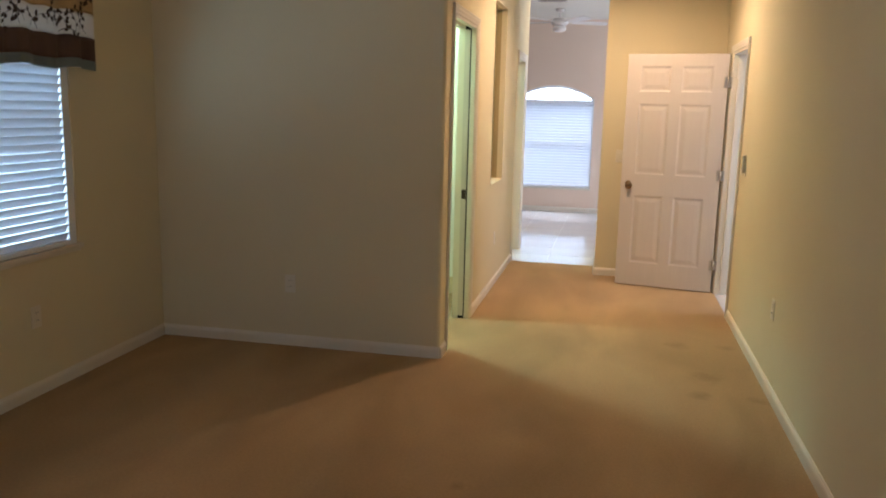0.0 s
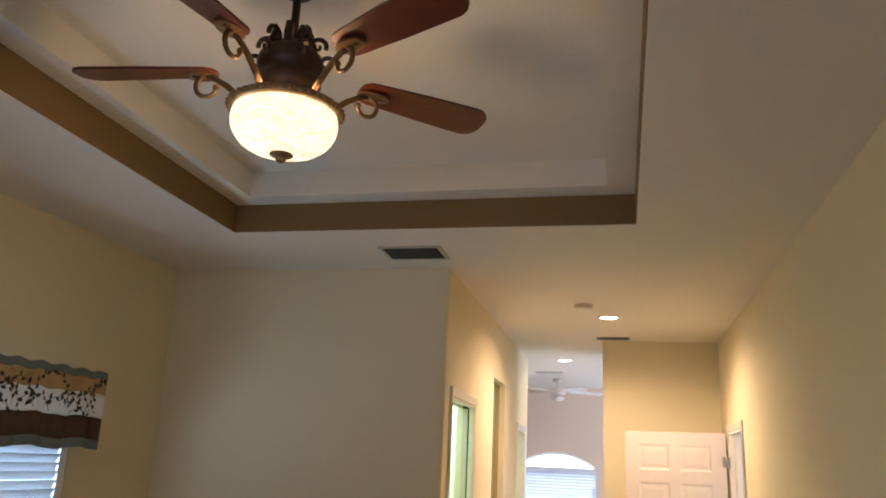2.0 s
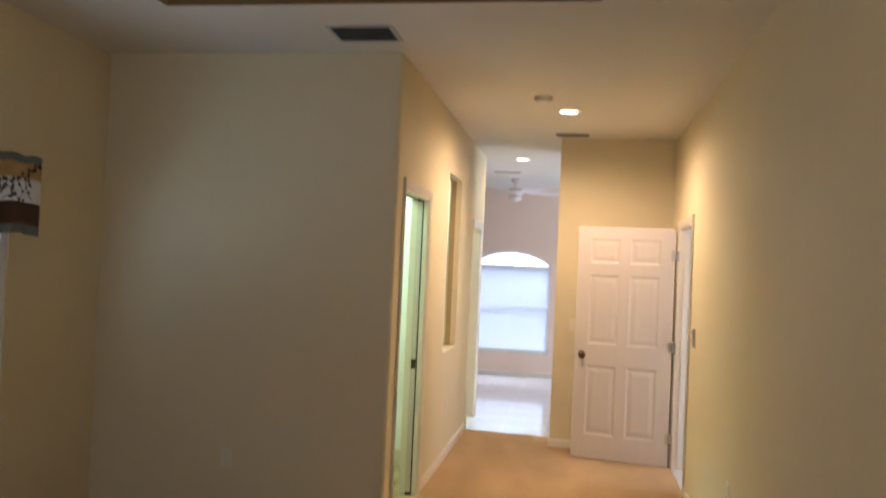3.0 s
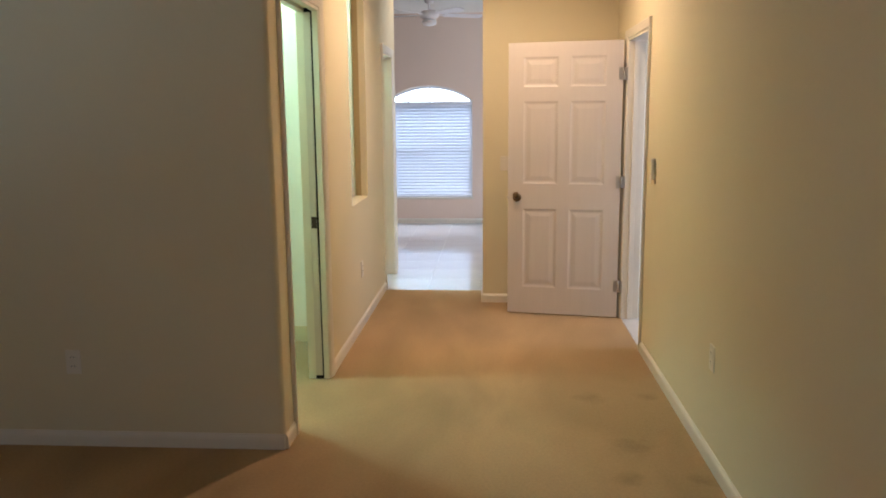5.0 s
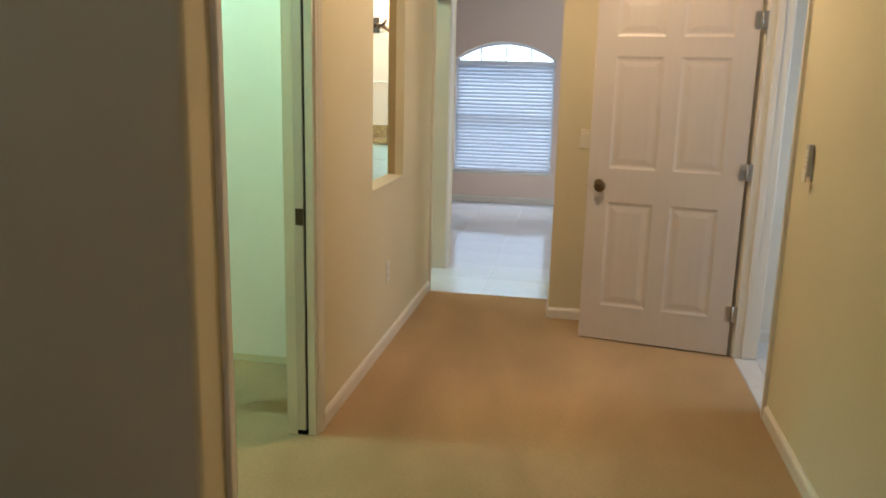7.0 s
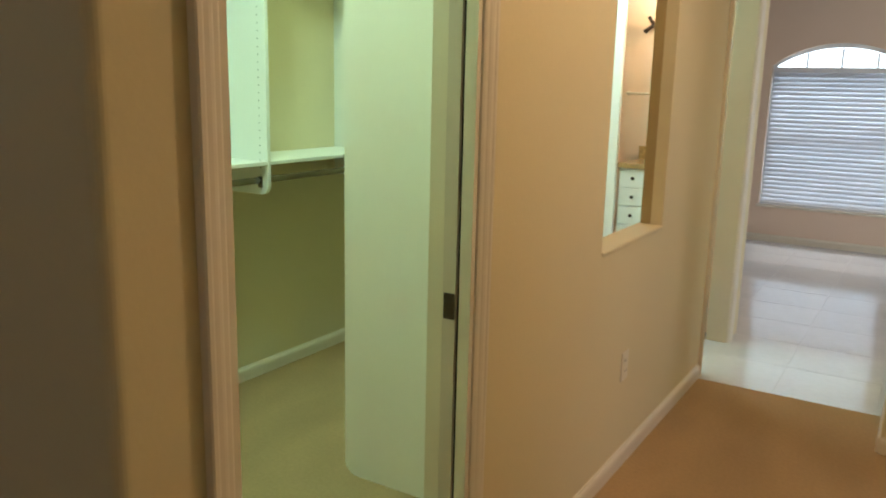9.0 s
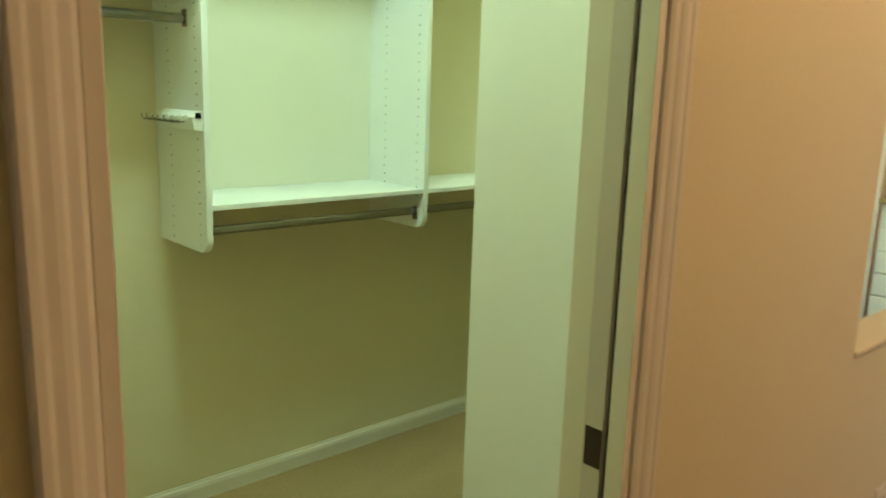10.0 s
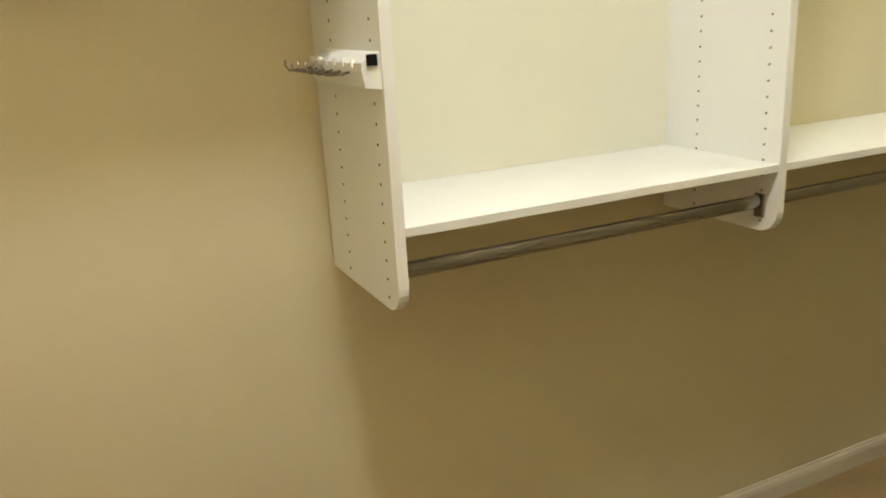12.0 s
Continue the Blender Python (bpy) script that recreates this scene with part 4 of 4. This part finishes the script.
# valance over the bedroom window
def valance():
    v = thing("window_valance", "gathered valance with gold top, leaf print, brown and slate bands", "valance")
    ya, yb = 3.02, 4.65
    def off(y, z):
        d = (2.10 - z) / 0.40
        return XW + 0.155 + 0.012 * math.sin(y * 34) * (0.35 + 0.65 * d) + 0.006 * math.sin(y * 71 + 1.0) * d
    def ztop(y):
        return 2.105 + 0.006 * math.sin(y * 40)
    def zbot(y):
        return 1.697 + 0.008 * math.sin(y * 17 + 0.6)
    def strip(name, f0, f1, material, label):
        bm = nb()
        nseg, rows = 150, 5
        front, back = [], []
        for i in range(nseg + 1):
            y = ya + (yb - ya) * i / nseg
            a, b = [], []
            for r in range(rows + 1):
                fr2 = f0 + (f1 - f0) * r / rows
                z = ztop(y) + (zbot(y) - ztop(y)) * fr2
                a.append(bm.verts.new((off(y, z), y, z)))
                b.append(bm.verts.new((off(y, z) - 0.003, y, z)))
            front.append(a)
            back.append(b)
        for i in range(nseg):
            for r in range(rows):
                bm.faces.new((front[i][r], front[i + 1][r], front[i + 1][r + 1], front[i][r + 1])).smooth = True
                bm.faces.new((back[i][r], back[i + 1][r], back[i + 1][r + 1], back[i][r + 1])).smooth = True
            for r in (0, rows):
                bm.faces.new((front[i][r], front[i + 1][r], back[i + 1][r], back[i][r]))
        return part(name, bm, material, v, label)
    strip("header_band", 0.0, 0.10, M_TEAL_CLOTH, "slate ruffled header")
    strip("gold_band", 0.10, 0.30, M_GOLD_CLOTH, "gold patterned cloth band")
    mid = strip("print_band", 0.30, 0.60, M_WHITE_CLOTH, "white cloth with dark leaf sprigs")
    strip("brown_band", 0.60, 0.88, M_BROWN_CLOTH, "dark brown cloth band")
    strip("hem_band", 0.88, 1.0, M_TEAL_CLOTH, "slate satin hem")
    ret = nb()
    box(ret, XW + 0.001, XW + 0.155, yb - 0.003, yb, 1.71, 2.10)
    part("return", ret, M_GOLD_CLOTH, v)
    # printed sprigs: curving stems with paired leaves
    rnd = random.Random(7)
    pr = nb()
    def flat(pts):
        vs = []
        for y, z in pts:
            vs.append(pr.verts.new((off(y, z) + 0.0015, y, z)))
        pr.faces.new(vs)
    def leaf(py, pz, a, L, W):
        d, e = (math.cos(a), math.sin(a)), (-math.sin(a), math.cos(a))
        pts = ((0.0, 0), (0.25, 0.75), (0.5, 1.0), (0.75, 0.7), (1.0, 0), (0.75, -0.7), (0.5, -1.0), (0.25, -0.75))
        flat([(py + d[0] * L * t + e[0] * W * k, pz + d[1] * L * t + e[1] * W * k) for t, k in pts])
    y = ya + 0.04
    while y < yb - 0.05:
        z, a = rnd.choice((1.87, 1.88, 1.90)), radians(rnd.uniform(40, 140))
        bend = rnd.choice((-1, 1)) * rnd.uniform(0.12, 0.30)
        py, pz = y, z
        for i in range(13):
            qy, qz = py + 0.016 * math.cos(a), pz + 0.016 * math.sin(a)
            if not (1.86 < qz < 2.09 and ya < qy < yb - 0.02):
                break
            nx, nz = -math.sin(a) * 0.0016, math.cos(a) * 0.0016
            flat([(py - nx, pz - nz), (py + nx, pz + nz), (qy + nx, qz + nz), (qy - nx, qz - nz)])
            if i % 2:
                s = 1 if (i // 2) % 2 else -1
                leaf(qy, qz, a + s * rnd.uniform(0.5, 0.95), rnd.uniform(0.022, 0.034), rnd.uniform(0.007, 0.011))
            py, pz = qy, qz
            a += bend * rnd.uniform(0.5, 1.3)
        leaf(py, pz, a, 0.03, 0.009)
        y += rnd.uniform(0.036, 0.06)
    tagged(part("leaf_print", pr, M_PRINT, mid, "dark brown printed leaf sprigs"), kind="stuff")
    part("curtain_rod", tube(nb(), [(XW + 0.09, ya - 0.01, 2.085), (XW + 0.09, yb - 0.005, 2.085)], 0.010, 10), M_BRONZE, v)
    for yy in (ya + 0.05, yb - 0.06):
        part("rod_bracket", one_box(XW, XW + 0.09, yy - 0.01, yy + 0.01, 2.078, 2.092), M_BRONZE, v)


valance()


# ---- closet ----
def oval_rod(bm, x, y0, y1, z):
    prof = [(0.0075 * math.cos(2 * math.pi * i / 14), 0.0145 * math.sin(2 * math.pi * i / 14)) for i in range(14)]
    prism(bm, [(x + a, z + b) for a, b in prof], y0, y1, axis="y")
    return bm


def side_outline(zb, zt):
    """Upright board seen from its side, with its lower front corner rounded off."""
    out = [(XB + 0.002, zb), (XF - 0.045, zb)]
    out += [(XF - 0.045 + 0.045 * math.sin(radians(a)), zb + 0.045 - 0.045 * math.cos(radians(a))) for a in (20, 40, 60, 75, 90)]
    return out + [(XF, zt), (XB + 0.002, zt)]


Z_SHELF, Z_TOP = 1.125, 2.10
UPRIGHTS = ((6.478, 0.978), (7.318, 0.978), (8.175, 0.978))
org = thing("closet_organizer", "white melamine closet shelving with chrome hanging rods", "shelving unit")
BW = 0.019
# Pin holes are black discs on the board, their shade painted.
def pin_holes(yface, z0, z1):
    bm = nb()
    for x in (XF - 0.043, XF - 0.236):
        z = z0 + 0.022
        while z < z1:
            lathe(bm, [(0.0026, -0.0006), (0.0026, 0.0006)], at=(x, yface, z), n=6, axis="y", smooth=False)
            z += 0.032
    return bm


for y, zb in UPRIGHTS:
    b = prism(nb(), side_outline(zb, Z_TOP), y, y + BW)
    up = part("upright_panel", b, M_MELA, org)
    for yy in (y, y + BW):
        tagged(part("shelf_pin_holes", pin_holes(yy, zb, Z_TOP - 0.05), M_HOLE, up), kind="stuff")
ys = [y for y, _ in UPRIGHTS] + [8.73]
for a, b in zip(ys, ys[1:]):
    part("shelf", one_box(XB + 0.002, XF - 0.001, a + BW + 0.0006, b - 0.0006 if b < 8.7 else b, Z_SHELF - 0.016, Z_SHELF, bevel=0.0012), M_MELA, org)
    part("hanging_rod", oval_rod(nb(), -2.240, a + BW + 0.004, b - 0.004, 1.041), M_CHROME, org, "oval chrome hanging rod")
    for yy, s in ((a + BW, 1), (b, -1)):
        fl = one_box(-2.252, -2.228, min(yy, yy + s * 0.006), max(yy, yy + s * 0.006), 1.008, 1.058, bevel=0.002)
        part("rod_flange", fl, M_CHROME, org)
    part("top_shelf", one_box(XB + 0.002, XF - 0.001, a + BW + 0.0006, b - 0.0006 if b < 8.7 else b, 2.1005, 2.1005 + BW, bevel=0.0012), M_MELA, org)
    part("mounting_rail", one_box(XB + 0.001, XB + 0.012, a + BW + 0.0006, b - 0.0006 if b < 8.7 else b, 1.9795, 2.098), M_MELA, org)
part("back_panel", one_box(XB + 0.001, XB + 0.007, 6.478 + BW + 0.0006, 7.318 - 0.0006, Z_SHELF + 0.0005, 1.978), M_CREAM, org)
# high shelf and rod beside the first upright
part("shelf", one_box(XB + 0.002, XF - 0.001, YG + TH + 0.002, 6.478 - 0.0006, 1.735, 1.735 + BW, bevel=0.0012), M_MELA, org)
part("hanging_rod", oval_rod(nb(), -2.30, YG + TH + 0.005, 6.474, 1.663), M_CHROME, org, "oval chrome hanging rod")
part("rod_flange", one_box(-2.312, -2.288, 6.472, 6.478, 1.640, 1.690, bevel=0.002), M_CHROME, org)

rack = thing("tie_rack", "white sliding tie rack with small chrome hooks", "tie rack", at=(0, 6.478, 1.372))
rb = nb()
prism(rb, [(0.0, -0.028), (-0.026, -0.024), (-0.030, 0.0), (-0.030, 0.012), (-0.010, 0.026), (0.0, 0.028)], XF - 0.262, XF - 0.008, axis="x")
part("slide_body", rb, M_MELA, rack)
part("end_cap", one_box(XF - 0.0085, XF - 0.004, -0.022, -0.005, 0.008, 0.025, bevel=0.001), M_HOLE, rack, "black plastic end cap")
part("hook_rail", tube(nb(), [(XF - 0.285, -0.052, -0.003), (XF - 0.03, -0.052, -0.003)], 0.0022, 8), M_CHROME, rack, "thin chrome rail")
for k in range(6):
    x = XF - 0.275 + k * 0.042
    part("hook", tube(nb(), [(x, -0.028, -0.002), (x, -0.048, -0.005), (x, -0.068, -0.004), (x, -0.074, 0.004), (x, -0.074, 0.014)], 0.0020, 6), M_CHROME, rack)
    part("peg", one_box(x + 0.012, x + 0.018, -0.032, -0.026, 0.006, 0.018, bevel=0.001), M_MELA, rack)

org2 = thing("closet_organizer", "white melamine end panel hung on the wall beside the door", "shelving unit")
xw, zb = XL - TH - 0.001, 0.275
edge = [(xw, zb), (xw, Z_TOP), (XR2, Z_TOP)] + [(XR2 + 0.045 - 0.045 * math.cos(k * math.pi / 12), zb + 0.045 - 0.045 * math.sin(k * math.pi / 12)) for k in range(7)]
part("upright_panel", prism(nb(), edge, YR2, YR2 + BW), M_MELA, org2)
part("top_shelf", one_box(XR2 + 0.002, xw, YR2 + BW + 0.0006, YP - 0.002, Z_TOP - BW, Z_TOP, bevel=0.0012), M_MELA, org2)

cl = thing("closet_ceiling_light", "round white closet ceiling light, lit", "ceiling light", at=(-1.58, 6.36, ZC))
part("base", lathe(nb(), [(0.0005, 0), (0.15, 0), (0.15, -0.02), (0.0005, -0.02)], n=32), M_TRIM, cl)
sh = part("diffuser", lathe(nb(), [(0.14, -0.02), (0.145, -0.05), (0.11, -0.085), (0.0005, -0.10)], n=32), glow("closet_diffuser", (0.85, 1.0, 0.7), 4.0), cl)
sh.visible_shadow = False
cl2 = thing("closet_ceiling_light", "round white closet ceiling light, lit", "ceiling light", at=(-1.95, 8.15, ZC))
part("base", lathe(nb(), [(0.0005, 0), (0.15, 0), (0.15, -0.02), (0.0005, -0.02)], n=32), M_TRIM, cl2)
sh = part("diffuser", lathe(nb(), [(0.14, -0.02), (0.145, -0.05), (0.11, -0.085), (0.0005, -0.10)], n=32), glow("closet_far_diffuser", (0.85, 1.0, 0.8), 2.0), cl2)
sh.visible_shadow = False

# ---- bathroom seen through the tall opening ----
van = thing("bathroom_vanity", "white bathroom vanity with four drawers and dark knobs", "vanity")
VX0, VX1, VY = -1.850, -1.18, 10.80
part("body", one_box(VX0, VX1, VY + 0.02, 11.296, 0.09, 0.862), M_MELA, van)
part("toe_kick", one_box(VX0 + 0.01, VX1 - 0.01, VY + 0.08, 11.29, 0.0, 0.09), M_GREY, van)
for (a, b) in ((VX0 + 0.008, -1.618), (-1.604, VX1 - 0.012)):
    part("drawer", one_box(a, b, VY, VY + 0.02, 0.11, 0.268, bevel=0.004), M_MELA, van)
    for k in range(4):
        zz = 0.278 + k * 0.146
        d = part("drawer", one_box(a, b, VY, VY + 0.02, zz, zz + 0.137, bevel=0.004), M_MELA, van)
        part("knob", lathe(nb(), [(0.006, 0), (0.006, -0.012), (0.014, -0.018), (0.012, -0.028), (0.0005, -0.030)], at=((a + b) / 2, VY, zz + 0.070), n=14, axis="y"), M_BRONZE, d, "dark bronze knob")
ct = thing("vanity_countertop", "brown granite vanity top with a backsplash", "countertop")
part("top", one_box(VX0 - 0.01, VX1 + 0.02, VY - 0.025, 11.296, 0.8625, 0.900, bevel=0.006), M_GRANITE, ct)
part("backsplash", one_box(VX0 - 0.01, VX1 + 0.02, 11.275, 11.297, 0.9005, 1.005, bevel=0.003), M_GRANITE, ct)
bd = thing("bathroom_door", "white bathroom door standing open in front of the vanity", "door", at=(-1.856, 10.735, 0.01))
leaf = six_panel_leaf(0.66, 2.30, 0.035, [(a, b, c, e) for a, b in ((0.10, 0.29), (0.37, 0.56)) for c, e in ((0.205, 0.90), (1.05, 1.80), (1.90, 2.18))])
leaf.transform(pose(-0.66, 0, 0))
part("door_leaf", leaf, M_MELA, bd)
part("door_knob", lathe(nb(), [(0.030, 0), (0.028, -0.006), (0.011, -0.010), (0.011, -0.028), (0.026, -0.040), (0.022, -0.054), (0.0005, -0.057)], at=(-0.60, 0, 0.92), n=18, axis="y"), M_BRASS, bd, "aged brass door knob")
bar = thing("towel_bar", "white towel bar on the peach wall", "towel bar")
part("bar", tube(nb(), [(-1.99, 11.24, 1.43), (-1.20, 11.24, 1.43)], 0.009, 10), M_TRIM, bar)
for x in (-1.98, -1.21):
    part("post", lathe(nb(), [(0.018, 0), (0.018, -0.01), (0.010, -0.02), (0.010, -0.066)], at=(x, 11.30, 1.43), n=14, axis="y"), M_TRIM, bar)
sc = thing("wall_sconce", "dark bronze wall bracket with two curved arms above the vanity", "wall light", at=(-1.71, 11.30, 1.975))
part("backplate", one_box(-0.034, 0.034, -0.016, 0, -0.075, 0.075, bevel=0.006), M_BRONZE, sc)
for s in (-1, 1):
    part("arm", tube(nb(), [(s * 0.01, -0.015, 0), (s * 0.05, -0.045, -0.004), (s * 0.09, -0.07, -0.012), (s * 0.125, -0.08, -0.040), (s * 0.150, -0.08, -0.060)], [0.019, 0.019, 0.018, 0.017, 0.021], 8), M_BRONZE, sc)
    part("arm", tube(nb(), [(s * 0.07, -0.06, -0.006), (s * 0.10, -0.075, 0.020), (s * 0.125, -0.08, 0.058)], [0.018, 0.017, 0.014], 8), M_BRONZE, sc)
be = thing("bath_ceiling_light", "round white ceiling light near the bathroom door, lit", "ceiling light", at=(-2.0, 9.25, ZC))
part("diffuser", lathe(nb(), [(0.0005, 0), (0.14, 0), (0.14, -0.03), (0.10, -0.06), (0.0005, -0.07)], n=28), glow("entry_diffuser", (0.8, 1.0, 0.85), 3.0), be)
# Unseen fixture, added over the bathroom.
bl = thing("bath_ceiling_light", "unseen round bathroom ceiling light, added, lit", "ceiling light", at=(-1.9, 10.3, ZC))
part("diffuser", lathe(nb(), [(0.0005, 0), (0.14, 0), (0.14, -0.03), (0.10, -0.06), (0.0005, -0.07)], n=28), glow("bath_diffuser", (1.0, 0.9, 0.75), 3.0), bl)


# ---- tile floors, last: each tile a piece on a recessed bed ----
def tiled(name, rects, size, bed):
    o = structure(name, bed, M_GROUT, "glossy white square floor tiles with pale joints", "tile floor")
    cache = {}
    g2 = 0.0009
    ox, oy = -0.30, YT
    for (xa, xb, ya2, yb2) in rects:
        i0, i1 = math.floor((xa - ox) / size), math.ceil((xb - ox) / size)
        j0, j1 = math.floor((ya2 - oy) / size), math.ceil((yb2 - oy) / size)
        for i in range(i0, i1):
            for j in range(j0, j1):
                p, q = max(xa, ox + i * size + g2), min(xb, ox + (i + 1) * size - g2)
                r, s = max(ya2, oy + j * size + g2), min(yb2, oy + (j + 1) * size - g2)
                if q - p < 0.02 or s - r < 0.02:
                    continue
                key = (round(q - p, 3), round(s - r, 3))
                if key not in cache:
                    w, d, c = q - p, s - r, 0.0010
                    bm = nb()
                    lo = [bm.verts.new(v) for v in ((0, 0, -0.006), (w, 0, -0.006), (w, d, -0.006), (0, d, -0.006))]
                    mi = [bm.verts.new(v) for v in ((0, 0, -0.0015), (w, 0, -0.0015), (w, d, -0.0015), (0, d, -0.0015))]
                    hi = [bm.verts.new(v) for v in ((c, c, 0), (w - c, c, 0), (w - c, d - c, 0), (c, d - c, 0))]
                    for a, b in ((lo, mi), (mi, hi)):
                        for k in range(4):
                            bm.faces.new((a[k], a[(k + 1) % 4], b[(k + 1) % 4], b[k]))
                    bm.faces.new(hi)
                    first = part("tile", bm, M_TILE, o)
                    cache[key] = first.data
                    t = first
                else:
                    t = new("tile", cache[key])
                    t.parent = o
                t.location = (p, r, 0)
    return o


bed = slab("z", -0.06, -0.0018, -3.0, 3.78, YT, YF, [(-3.0, XL - TH, YT, 9.68), (-3.0, -1.13, YT, 11.42), (XE, 3.78, YT, 9.2)])
tiled("floor_living", [(XL - TH, XE, YT + 0.004, 9.32), (-1.01, 3.78, 9.32, 11.42), (-3.0, 3.78, 11.42, YF)], 0.46, bed)
tiled("floor_bath", [(XP + TH, XL - TH, YP + TH, YT), (-3.0, XL - TH, YT, 9.68), (-3.0, -1.13, 9.68, 11.3)], 0.46, slab("z", -0.06, -0.0032, -3.0, XL - TH, YP + TH, 11.3))
tiled("floor_utility", [(XR + 0.004, XR + TH - 0.002, 7.133, 7.887), (XR + TH, 2.98, 6.12, 8.24)], 0.46, slab("z", -0.06, -0.0034, XR + 0.001, 2.98, 6.12, 8.24))
